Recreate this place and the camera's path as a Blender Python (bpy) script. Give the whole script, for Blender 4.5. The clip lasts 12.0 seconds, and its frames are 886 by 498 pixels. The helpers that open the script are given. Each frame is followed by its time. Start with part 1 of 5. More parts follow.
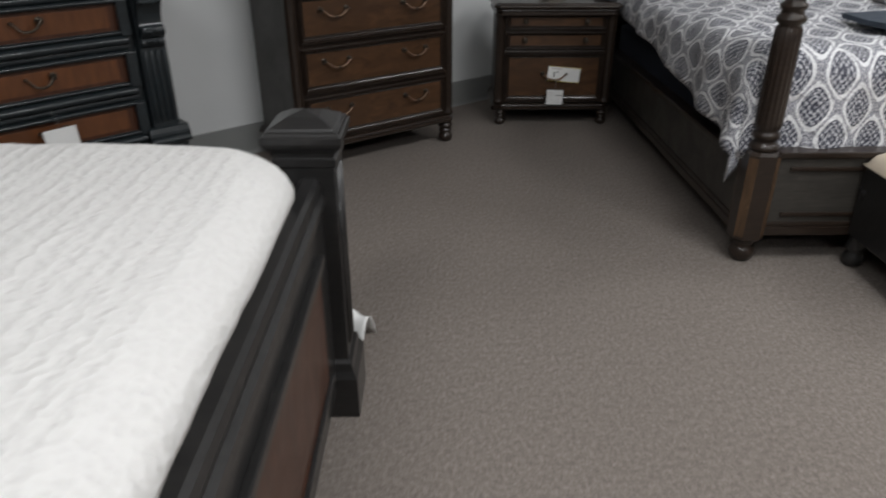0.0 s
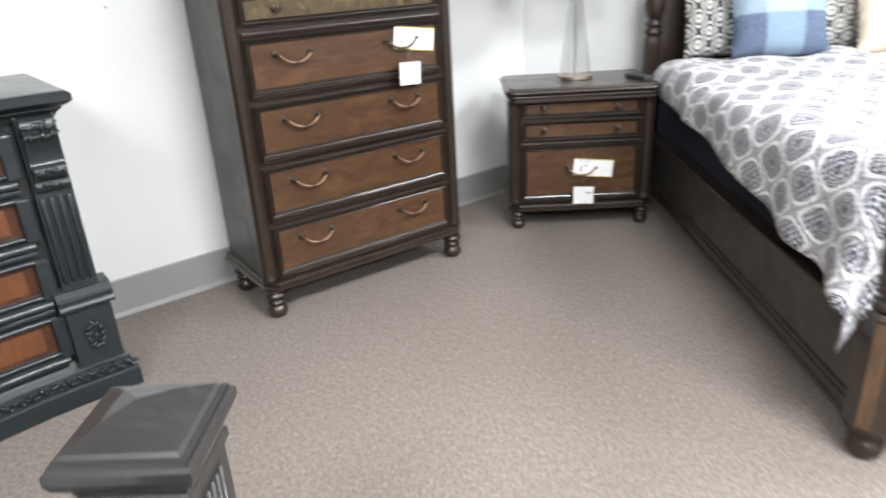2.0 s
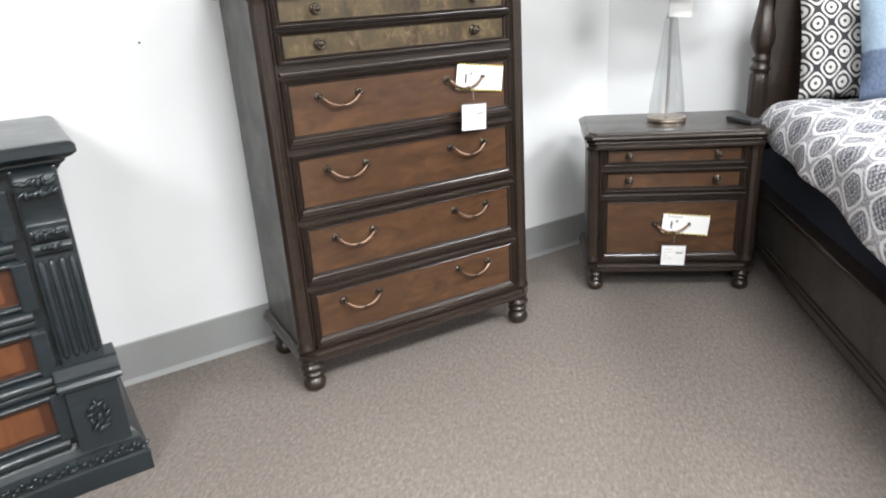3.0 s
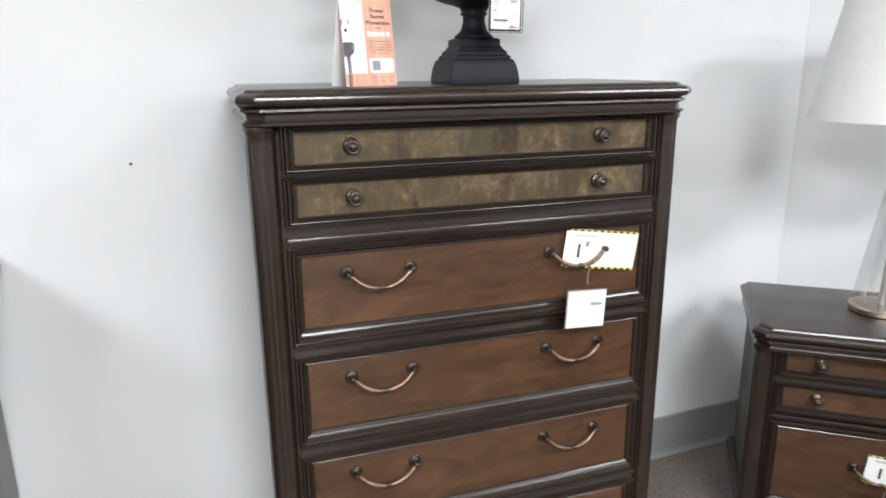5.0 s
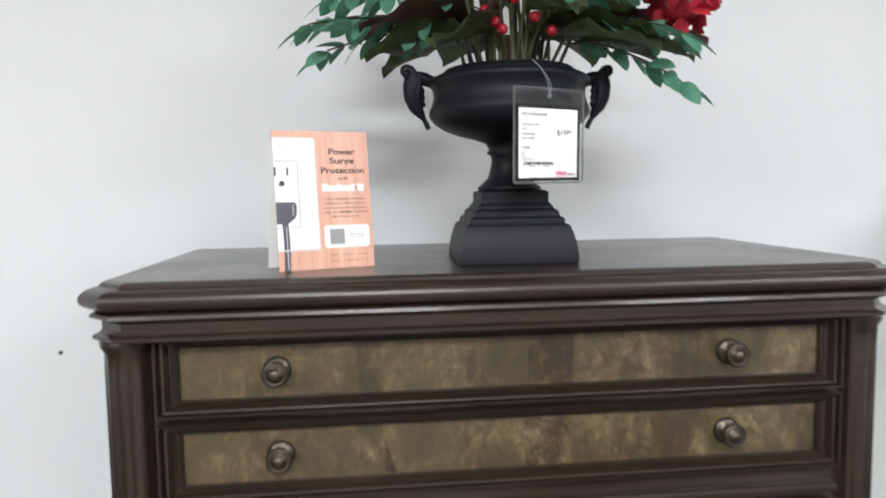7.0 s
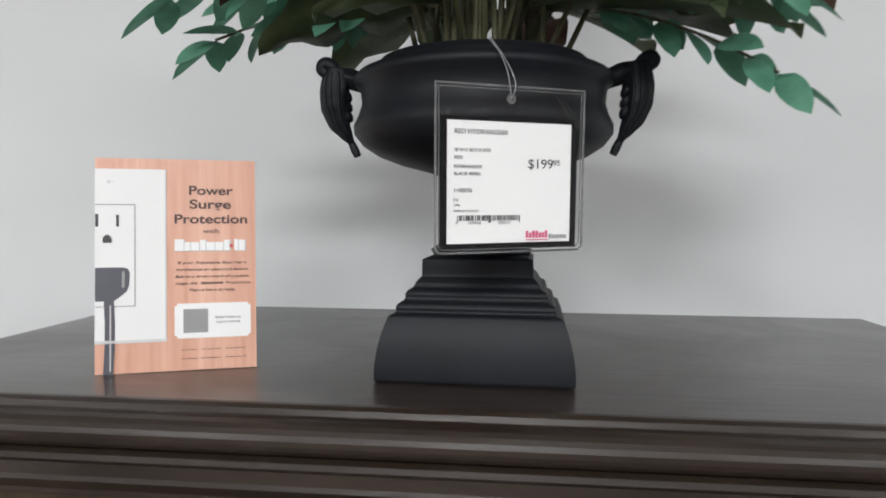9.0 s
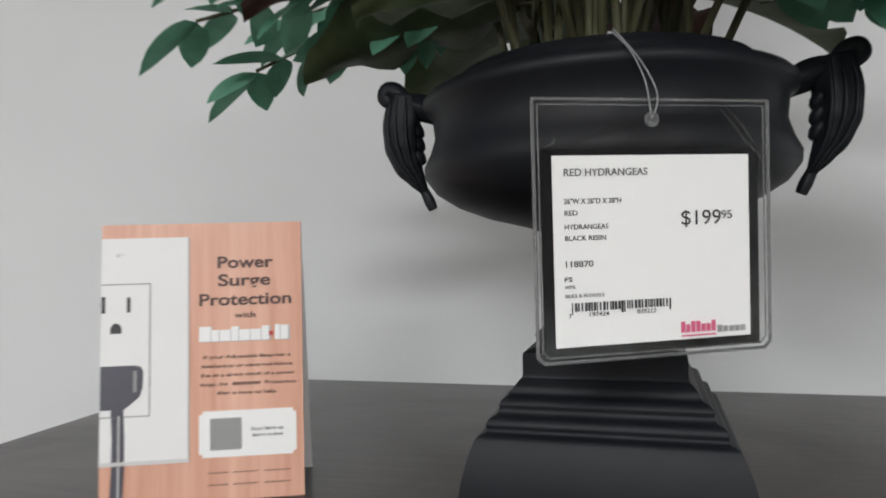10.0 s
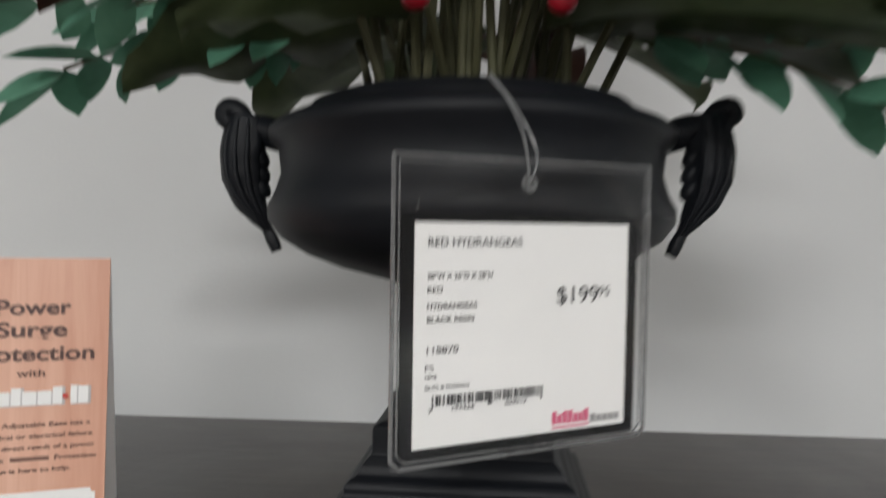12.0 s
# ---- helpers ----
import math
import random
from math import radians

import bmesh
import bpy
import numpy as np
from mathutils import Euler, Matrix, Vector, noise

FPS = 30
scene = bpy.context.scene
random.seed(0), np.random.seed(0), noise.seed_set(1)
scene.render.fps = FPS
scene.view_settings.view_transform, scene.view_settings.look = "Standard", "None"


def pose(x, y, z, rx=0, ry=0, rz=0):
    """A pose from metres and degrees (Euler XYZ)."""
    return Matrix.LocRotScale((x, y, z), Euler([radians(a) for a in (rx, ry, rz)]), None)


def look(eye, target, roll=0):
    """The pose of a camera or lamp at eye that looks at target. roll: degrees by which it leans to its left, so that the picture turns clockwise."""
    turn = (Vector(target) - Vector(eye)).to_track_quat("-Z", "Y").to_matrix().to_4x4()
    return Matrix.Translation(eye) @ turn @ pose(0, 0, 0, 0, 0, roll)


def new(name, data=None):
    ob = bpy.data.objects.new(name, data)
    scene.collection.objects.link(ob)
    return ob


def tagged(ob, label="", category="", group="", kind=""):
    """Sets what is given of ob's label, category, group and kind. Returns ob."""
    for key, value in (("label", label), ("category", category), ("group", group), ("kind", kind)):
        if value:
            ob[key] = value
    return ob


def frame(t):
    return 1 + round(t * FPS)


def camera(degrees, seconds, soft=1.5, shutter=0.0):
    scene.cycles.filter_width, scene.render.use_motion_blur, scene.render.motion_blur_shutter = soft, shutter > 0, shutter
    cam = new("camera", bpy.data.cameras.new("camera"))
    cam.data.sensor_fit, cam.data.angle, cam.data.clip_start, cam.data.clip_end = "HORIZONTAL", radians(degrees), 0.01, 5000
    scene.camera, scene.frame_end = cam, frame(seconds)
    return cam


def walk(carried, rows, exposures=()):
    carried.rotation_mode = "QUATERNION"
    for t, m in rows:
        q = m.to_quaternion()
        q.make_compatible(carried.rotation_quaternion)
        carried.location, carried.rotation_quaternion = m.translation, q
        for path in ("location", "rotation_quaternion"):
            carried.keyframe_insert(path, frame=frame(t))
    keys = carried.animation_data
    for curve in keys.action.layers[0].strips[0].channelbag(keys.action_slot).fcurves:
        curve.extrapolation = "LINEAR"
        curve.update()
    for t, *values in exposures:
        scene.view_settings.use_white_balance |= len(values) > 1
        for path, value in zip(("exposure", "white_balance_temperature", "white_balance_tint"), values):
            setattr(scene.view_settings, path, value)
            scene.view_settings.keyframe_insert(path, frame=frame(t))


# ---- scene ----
cam = camera(65.7, 12.0, 1.8, 0.5)
PATH = [
    (0, (0.64, 0.345, 1.21), (1.809, 1.694, 0.308), 0.0),
    (0.5, (0.779, 0.439, 1.242), (2.074, 1.724, 0.422), -0.7),
    (0.7, (0.831, 0.497, 1.246), (2.168, 1.785, 0.503), -0.7),
    (1, (0.916, 0.651, 1.26), (2.221, 1.952, 0.482), -0.7),
    (1.5, (1.036, 0.77, 1.262), (2.351, 2.045, 0.46), -1.8),
    (2, (1.251, 0.886, 1.272), (2.393, 2.336, 0.501), -3.3),
    (2.5, (1.414, 1.004, 1.259), (2.383, 2.579, 0.497), -4.3),
    (2.7, (1.456, 1.075, 1.262), (2.448, 2.657, 0.546), -3.7),
    (4.3, (1.955, 1.617, 1.357), (2.755, 3.336, 0.714), 0.0),
    (4.5, (1.983, 1.697, 1.368), (2.719, 3.459, 0.774), 0.4),
    (5, (2.065, 1.886, 1.410), (2.777, 3.682, 0.892), -0.5),
    (5.5, (2.180, 2.025, 1.372), (2.847, 3.836, 0.847), -3.1),
    (6, (2.370, 2.134, 1.397), (2.832, 4.020, 0.919), -1.3),
    (6.5, (2.447, 2.249, 1.419), (2.822, 4.176, 1.037), -1.6),
    (7, (2.470, 2.396, 1.466), (2.777, 4.365, 1.295), -0.9),
    (7.5, (2.502, 2.519, 1.478), (2.788, 4.492, 1.324), -1.2),
    (7.7, (2.533, 2.555, 1.492), (2.749, 4.539, 1.360), -1.2),
    (9.3, (2.722, 2.77, 1.5), (2.458, 4.755, 1.395), -1.7),
    (9.5, (2.725, 2.805, 1.497), (2.357, 4.766, 1.358), -3.1),
    (10, (2.699, 2.881, 1.523), (2.263, 4.833, 1.515), -1.5),
    (10.5, (2.704, 2.964, 1.524), (2.296, 4.920, 1.434), -1.6),
    (11, (2.713, 2.991, 1.521), (2.464, 4.972, 1.407), -1.9),
    (11.5, (2.708, 2.993, 1.521), (2.491, 4.977, 1.394), -1.4),
    (12, (2.695, 2.931, 1.552), (2.667, 4.930, 1.537), 0.8),
]
EXPOSURES = [(0.0, -1.12, 6500, 10), (0.5, 0.0, 6500, 10), (1.0, 0.47, 6500, 10), (1.5, 0.79, 6500, 10), (2.5, 0.96, 6480, 10), (4.5, 0.70, 6420, 10), (5.5, 0.58, 6370, 10), (6.5, 0.61, 6370, 10), (7.5, 0.22, 6390, 10), (9.5, 0.0, 6500, 10), (10.5, -0.27, 6600, 10), (12.0, -0.28, 6700, 10)]
walk(cam, [(t, look(eye, target, roll)) for t, eye, target, roll in PATH], EXPOSURES)

# ---- world and light ----
world = bpy.data.worlds.new("world")
scene.world = world
world.use_nodes = True
world.node_tree.nodes["Background"].inputs[0].default_value = (0.9, 0.95, 1.0, 1)
world.node_tree.nodes["Background"].inputs[1].default_value = 0.05

CEIL = 3.0
U, V = Vector((0.764, -0.645, 0)), Vector((0.645, 0.764, 0))
DIAG = -40.2


def uv(u, v, z=0.0):
    """World place of a point in the frame turned with the slanted wall."""
    return U * u + V * v + Vector((0, 0, z))


def area(name, x, y, w, d, watts, colour=(0.96, 0.98, 1.0)):
    data = bpy.data.lights.new(name, "AREA")
    data.shape, data.size, data.size_y, data.energy, data.color = "RECTANGLE", w, d, watts, colour
    ob = new(name, data)
    ob.matrix_world = pose(x, y, CEIL - 0.06)
    return ob


LAMPS = [(2.3, 0.3, 96), (-0.5, 0.3, 82), (5.1, 0.3, 80), (-0.5, -2.2, 80), (2.3, -2.2, 84), (5.1, -2.2, 80)]
for lx, ly, watts in LAMPS:
    area("lamp_light", lx, ly, 1.2, 0.6, watts)


# ---- materials ----
def mat(name):
    m = bpy.data.materials.new(name)
    m.use_nodes = True
    nt = m.node_tree
    return m, nt, nt.nodes["Principled BSDF"]


def node(nt, kind, **inputs):
    n = nt.nodes.new(kind)
    for k, v in inputs.items():
        n.inputs[k.replace("_", " ")].default_value = v
    return n


def ramp(nt, src, stops):
    r = nt.nodes.new("ShaderNodeValToRGB")
    r.color_ramp.elements[0].position, r.color_ramp.elements[0].color = stops[0][0], (*stops[0][1], 1)
    r.color_ramp.elements[1].position, r.color_ramp.elements[1].color = stops[-1][0], (*stops[-1][1], 1)
    for p, c in stops[1:-1]:
        e = r.color_ramp.elements.new(p)
        e.color = (*c, 1)
    nt.links.new(src, r.inputs[0])
    return r.outputs[0]


def coords(nt, scale=(1, 1, 1), kind="Object", rot=(0, 0, 0)):
    tc = nt.nodes.new("ShaderNodeTexCoord")
    mp = nt.nodes.new("ShaderNodeMapping")
    mp.inputs["Scale"].default_value = scale
    mp.inputs["Rotation"].default_value = rot
    nt.links.new(tc.outputs[kind], mp.inputs[0])
    return mp.outputs[0]


def noise_tex(nt, vec, scale, detail=4, rough=0.6, dist=0.0):
    n = node(nt, "ShaderNodeTexNoise", Scale=scale, Detail=detail, Roughness=rough, Distortion=dist)
    nt.links.new(vec, n.inputs["Vector"])
    return n.outputs[0]


def bump(nt, b, height, strength, distance):
    n = node(nt, "ShaderNodeBump", Strength=strength, Distance=distance)
    nt.links.new(height, n.inputs["Height"])
    nt.links.new(n.outputs[0], b.inputs["Normal"])


def mixc(nt, fac, a, b, mode="MIX"):
    n = nt.nodes.new("ShaderNodeMix")
    n.data_type, n.blend_type = "RGBA", mode
    for sock, v in ((n.inputs[0], fac), (n.inputs[6], a), (n.inputs[7], b)):
        if isinstance(v, (int, float)):
            sock.default_value = v
        elif isinstance(v, tuple):
            sock.default_value = (*v, 1)
        else:
            nt.links.new(v, sock)
    return n.outputs[2]


def wood(name, dark, light, rough, grain=(2.5, 28, 28), coat=0.0, worn=None, bumpy=0.15):
    """Stained wood with grain along the local x axis, blotches and rubbed spots."""
    m, nt, b = mat(name)
    vec = coords(nt, grain)
    fine = noise_tex(nt, vec, 3.0, 6, 0.65, 0.6)
    blotch = noise_tex(nt, coords(nt), 6.0, 4, 0.6, 0.9)
    c = ramp(nt, fine, [(0.3, dark), (0.7, light)])
    c = mixc(nt, ramp(nt, blotch, [(0.35, (0, 0, 0)), (0.75, (1, 1, 1))]), c, tuple(v * 0.50 for v in light), "MIX")
    if worn:
        rub = noise_tex(nt, coords(nt), 38.0, 5, 0.7, 0.2)
        c = mixc(nt, ramp(nt, rub, [(0.6, (0, 0, 0)), (0.74, (0.55, 0.55, 0.55))]), c, worn)
    nt.links.new(c, b.inputs["Base Color"])
    nt.links.new(ramp(nt, blotch, [(0.2, (rough * 0.8,) * 3), (0.8, (min(1, rough * 1.25),) * 3)]), b.inputs["Roughness"])
    b.inputs["Coat Weight"].default_value = coat
    b.inputs["Specular IOR Level"].default_value = 0.38
    b.inputs["Coat Roughness"].default_value = 0.13
    bump(nt, b, fine, bumpy, 0.002)
    return m


def plain(name, colour, rough=0.6, metal=0.0, var=0.12, scale=40.0, bumpy=0.1, kind="Object"):
    m, nt, b = mat(name)
    n = noise_tex(nt, coords(nt, kind=kind), scale, 5, 0.6)
    big = noise_tex(nt, coords(nt, kind=kind), scale * 0.12, 3, 0.5)
    lo, hi = tuple(v * (1 - var) for v in colour), tuple(min(1, v * (1 + var)) for v in colour)
    c = mixc(nt, 0.5, ramp(nt, n, [(0.3, lo), (0.7, hi)]), ramp(nt, big, [(0.3, lo), (0.7, hi)]))
    nt.links.new(c, b.inputs["Base Color"])
    b.inputs["Roughness"].default_value, b.inputs["Metallic"].default_value = rough, metal
    if bumpy:
        bump(nt, b, n, bumpy, 0.002)
    return m


def carpet_mat():
    """Level loop carpet: taupe yarn in short rows with darker flecks."""
    m, nt, b = mat("carpet")
    vec = coords(nt, rot=(0, 0, radians(-DIAG)))
    rows = node(nt, "ShaderNodeTexVoronoi", Scale=1.0)
    mp = nt.nodes.new("ShaderNodeMapping")
    mp.inputs["Scale"].default_value = (190, 150, 1)
    nt.links.new(vec, mp.inputs[0])
    nt.links.new(mp.outputs[0], rows.inputs["Vector"])
    flecks = noise_tex(nt, mp.outputs[0], 0.45, 5, 0.82)
    mid = noise_tex(nt, vec, 30.0, 5, 0.75)
    big = noise_tex(nt, vec, 1.6, 4, 0.55)
    c = ramp(nt, flecks, [(0.28, (0.098, 0.082, 0.071)), (0.5, (0.200, 0.175, 0.156)), (0.74, (0.355, 0.319, 0.288))])
    c = mixc(nt, ramp(nt, mid, [(0.3, (0, 0, 0)), (0.7, (0.55, 0.55, 0.55))]), c, (0.19, 0.164, 0.145))
    c = mixc(nt, ramp(nt, big, [(0.35, (0, 0, 0)), (0.7, (0.22, 0.22, 0.22))]), c, (0.15, 0.128, 0.112))
    tuft = nt.nodes.new("ShaderNodeMapping")
    tuft.inputs["Scale"].default_value = (95, 42, 1)
    nt.links.new(vec, tuft.inputs[0])
    streak = noise_tex(nt, tuft.outputs[0], 1.0, 4, 0.7, 0.3)
    c = mixc(nt, ramp(nt, streak, [(0.36, (0.30, 0.30, 0.30)), (0.52, (0, 0, 0))]), c, (0.118, 0.100, 0.087))
    c = mixc(nt, ramp(nt, streak, [(0.52, (0, 0, 0)), (0.66, (0.28, 0.28, 0.28))]), c, (0.335, 0.300, 0.270))
    nt.links.new(c, b.inputs["Base Color"])
    b.inputs["Roughness"].default_value = 0.95
    b.inputs["Specular IOR Level"].default_value = 0.1
    bump(nt, b, rows.outputs["Distance"], 0.45, 0.005)
    return m


def wall_mat():
    m, nt, b = mat("painted_wall")
    big = noise_tex(nt, coords(nt), 1.2, 4, 0.55)
    fine = noise_tex(nt, coords(nt), 180.0, 3, 0.6)
    nt.links.new(ramp(nt, big, [(0.3, (0.66, 0.675, 0.68)), (0.75, (0.73, 0.74, 0.74))]), b.inputs["Base Color"])
    b.inputs["Roughness"].default_value = 0.62
    bump(nt, b, fine, 0.12, 0.002)
    return m


def quilt_mat():
    """White grey-printed cotton: an ogee lattice round dark medallions."""
    m, nt, b = mat("printed_cotton")
    tc = nt.nodes.new("ShaderNodeTexCoord")
    sep = nt.nodes.new("ShaderNodeSeparateXYZ")
    nt.links.new(tc.outputs["UV"], sep.inputs[0])

    def mth(op, a, c=None):
        n = nt.nodes.new("ShaderNodeMath")
        n.operation = op
        for i, v in enumerate((a, c)):
            if v is None:
                continue
            if isinstance(v, (int, float)):
                n.inputs[i].default_value = v
            else:
                nt.links.new(v, n.inputs[i])
        return n.outputs[0]

    a = mth("MULTIPLY", sep.outputs[0], 2 * math.pi / 0.150)
    q = mth("MULTIPLY", sep.outputs[1], 2 * math.pi / 0.222)
    f = mth("ADD", mth("COSINE", a), mth("COSINE", q))
    d = mth("ABSOLUTE", f)
    wob = mth("MULTIPLY", mth("SUBTRACT", noise_tex(nt, coords(nt, kind="UV"), 75.0, 3, 0.7), 0.5), 0.55)
    band = mth("LESS_THAN", mth("ABSOLUTE", mth("SUBTRACT", mth("ADD", d, wob), 0.42)), 0.20)
    inner = mth("GREATER_THAN", d, 0.50)
    petal = mth("MULTIPLY", mth("SINE", mth("MULTIPLY", a, 7.0)), mth("COSINE", mth("MULTIPLY", q, 8.0)))
    petal = mth("ADD", petal, mth("MULTIPLY", mth("COSINE", mth("MULTIPLY", d, 21.0)), 0.6))
    lace = noise_tex(nt, coords(nt, kind="UV"), 170.0, 3, 0.8)
    motif = mth("GREATER_THAN", mth("ADD", petal, mth("MULTIPLY", lace, 5.0)), 2.75)
    dark, mid, white = (0.060, 0.063, 0.085), (0.19, 0.19, 0.22), (0.78, 0.78, 0.79)
    ground = mixc(nt, mth("GREATER_THAN", lace, 0.52), mid, (0.60, 0.60, 0.63))
    c = mixc(nt, inner, ground, mixc(nt, motif, dark, (0.55, 0.55, 0.58)))
    c = mixc(nt, band, c, white)
    nt.links.new(c, b.inputs["Base Color"])
    b.inputs["Roughness"].default_value = 0.9
    b.inputs["Sheen Weight"].default_value = 0.15
    wr = noise_tex(nt, coords(nt, kind="UV"), 14.0, 4, 0.6, 0.8)
    bump(nt, b, wr, 0.75, 0.03)
    return m


def knit_mat():
    """White mattress ticking with a raised ripple."""
    m, nt, b = mat("mattress_knit")
    w = node(nt, "ShaderNodeTexWave", Scale=9.0, Distortion=2.5, Detail=2.0)
    w.inputs["Detail Scale"].default_value = 2.0
    nt.links.new(coords(nt, (1, 3.2, 1)), w.inputs["Vector"])
    v = node(nt, "ShaderNodeTexVoronoi", Scale=70.0)
    nt.links.new(coords(nt, (1, 1.6, 1)), v.inputs["Vector"])
    nt.links.new(ramp(nt, v.outputs["Distance"], [(0.0, (0.64, 0.63, 0.615)), (0.7, (0.70, 0.69, 0.675))]), b.inputs["Base Color"])
    b.inputs["Roughness"].default_value = 0.85
    bump(nt, b, mixc(nt, 0.35, v.outputs["Distance"], w.outputs["Color"]), 0.6, 0.008)
    return m


def burl_mat():
    """Smoky burl veneer laid in upright leaves that differ in tone, with knots and soft clouds."""
    m, nt, b = mat("burl_veneer")
    vec = coords(nt, (1, 1, 1))
    cloud = noise_tex(nt, coords(nt, (1, 1, 0.55)), 17.0, 8, 0.74, 0.35)
    fine = noise_tex(nt, vec, 48.0, 6, 0.75, 0.5)
    c = ramp(nt, cloud, [(0.37, (0.008, 0.004, 0.002)), (0.46, (0.033, 0.020, 0.008)), (0.54, (0.088, 0.058, 0.024)), (0.66, (0.205, 0.150, 0.080))])
    c = mixc(nt, ramp(nt, fine, [(0.42, (0.8, 0.8, 0.8)), (0.56, (0, 0, 0))]), c, (0.022, 0.011, 0.005))
    knots = node(nt, "ShaderNodeTexVoronoi", Scale=19.0)
    nt.links.new(coords(nt, (1, 1, 1.3)), knots.inputs["Vector"])
    c = mixc(nt, ramp(nt, knots.outputs["Distance"], [(0.08, (0.8, 0.8, 0.8)), (0.30, (0, 0, 0))]), c, (0.048, 0.018, 0.008))
    flip = node(nt, "ShaderNodeTexVoronoi", Scale=1.0)
    nt.links.new(coords(nt, (13, 0.01, 0.6)), flip.inputs["Vector"])
    c = mixc(nt, 0.24, c, ramp(nt, flip.outputs["Color"], [(0.2, (0.020, 0.012, 0.007)), (0.8, (0.19, 0.150, 0.07))]))
    nt.links.new(c, b.inputs["Base Color"])
    b.inputs["Roughness"].default_value = 0.36
    b.inputs["Coat Weight"].default_value = 0.25
    b.inputs["Coat Roughness"].default_value = 0.18
    return m


def glass_mat(name, rough=0.02, tint=(1, 1, 1), base=0.018):
    """Thin clear sheet: mostly passes light, with a weak gloss."""
    m, nt, b = mat(name)
    out = nt.nodes["Material Output"]
    tr = nt.nodes.new("ShaderNodeBsdfTransparent")
    tr.inputs[0].default_value = (*tint, 1)
    gl = nt.nodes.new("ShaderNodeBsdfGlossy")
    gl.inputs["Roughness"].default_value = rough
    lw = node(nt, "ShaderNodeLayerWeight", Blend=0.5)
    pw = node(nt, "ShaderNodeMath")
    pw.operation, pw.inputs[1].default_value = "POWER", 4.0
    nt.links.new(lw.outputs["Facing"], pw.inputs[0])
    fr = node(nt, "ShaderNodeMath")
    fr.operation, fr.inputs[1].default_value, fr.inputs[2].default_value = "MULTIPLY_ADD", 0.40, base
    nt.links.new(pw.outputs[0], fr.inputs[0])
    mx = nt.nodes.new("ShaderNodeMixShader")
    nt.links.new(fr.outputs[0], mx.inputs[0])
    nt.links.new(tr.outputs[0], mx.inputs[1])
    nt.links.new(gl.outputs[0], mx.inputs[2])
    nt.links.new(mx.outputs[0], out.inputs[0])
    return m


CARPET, WALL, QUILT, KNIT, BURL = carpet_mat(), wall_mat(), quilt_mat(), knit_mat(), burl_mat()
BASE = plain("vinyl_base", (0.25, 0.255, 0.25), 0.5, var=0.06, scale=8)
# Taupe for the unseen walls, dark so they reflect less fill light.
DIMWALL = plain("dimmed_far_wall", (0.36, 0.34, 0.32), 0.7, var=0.1, scale=6)
CEILING = plain("ceiling_tile", (0.78, 0.78, 0.76), 0.9, scale=60)
ESPRESSO = wood("espresso_wood", (0.0125, 0.0080, 0.0058), (0.037, 0.0242, 0.0172), 0.33, coat=0.34, worn=(0.055, 0.037, 0.027))
# Satin espresso for case sides and rails; grazing sheen lifted into its colour.
SATIN_SHEEN = wood("espresso_satin_sheen", (0.034, 0.0310, 0.0270), (0.066, 0.0600, 0.0520), 0.46, coat=0.12, worn=(0.06, 0.05, 0.042))
WALNUT = wood("walnut_veneer", (0.034, 0.0175, 0.0095), (0.118, 0.058, 0.028), 0.34, grain=(2.5, 8, 8), coat=0.3, bumpy=0.06)
RUBBED = wood("rubbed_walnut", (0.030, 0.017, 0.010), (0.15, 0.088, 0.048), 0.4, grain=(22, 22, 3), coat=0.1, worn=(0.24, 0.15, 0.085))
BLACKWOOD = wood("black_wood", (0.0112, 0.0110, 0.0112), (0.030, 0.0288, 0.0285), 0.34, coat=0.35, worn=(0.05, 0.045, 0.04))
# Black wood of the dresser, with bluish haze mixed into its colour.
HAZED_BLACKWOOD = wood("hazed_black_wood", (0.0085, 0.0120, 0.0142), (0.023, 0.0315, 0.0365), 0.34, coat=0.35, worn=(0.06, 0.055, 0.05))
INLAY = wood("inlaid_cherry", (0.075, 0.026, 0.011), (0.19, 0.070, 0.026), 0.34, grain=(14, 14, 2), coat=0.3, bumpy=0.06)
CHERRY = wood("cherry_veneer", (0.030, 0.011, 0.006), (0.100, 0.033, 0.014), 0.36, grain=(14, 14, 2), coat=0.3, bumpy=0.06)
BRASS = plain("aged_brass", (0.25, 0.165, 0.115), 0.36, 0.9, 0.35, 60)
IRON = plain("dark_bronze", (0.085, 0.07, 0.055), 0.32, 0.85, 0.4, 90)
RESIN = plain("black_resin", (0.0085, 0.0098, 0.0125), 0.48, var=0.3, scale=25, bumpy=0.08)
NAVY = plain("navy_cloth", (0.012, 0.017, 0.030), 0.95, var=0.2, scale=220)
RESIN.node_tree.nodes["Principled BSDF"].inputs["Specular IOR Level"].default_value = 0.2
RUNNER = plain("slate_cloth", (0.045, 0.058, 0.078), 0.95, var=0.2, scale=220)
PAPER = plain("white_paper", (0.82, 0.82, 0.81), 0.55, var=0.015, scale=30, bumpy=0.02)
CREAM = plain("cream_cloth", (0.62, 0.53, 0.42), 0.85, var=0.08, scale=160)
SHADE = plain("white_shade", (0.85, 0.85, 0.84), 0.85, var=0.03, scale=200)
LINEN = plain("white_linen", (0.84, 0.83, 0.81), 0.9, var=0.03, scale=140)


# ---- mesh helpers ----
def part(name, bm, material, parent=None, label="", smooth=False):
    me = bpy.data.meshes.new(name)
    bmesh.ops.recalc_face_normals(bm, faces=bm.faces[:])
    bm.to_mesh(me)
    bm.free()
    if smooth:
        for p in me.polygons:
            p.use_smooth = True
    me.materials.append(material)
    ob = new(name, me)
    if parent is not None:
        ob.parent = parent
    if label:
        ob["label"] = label
    return ob


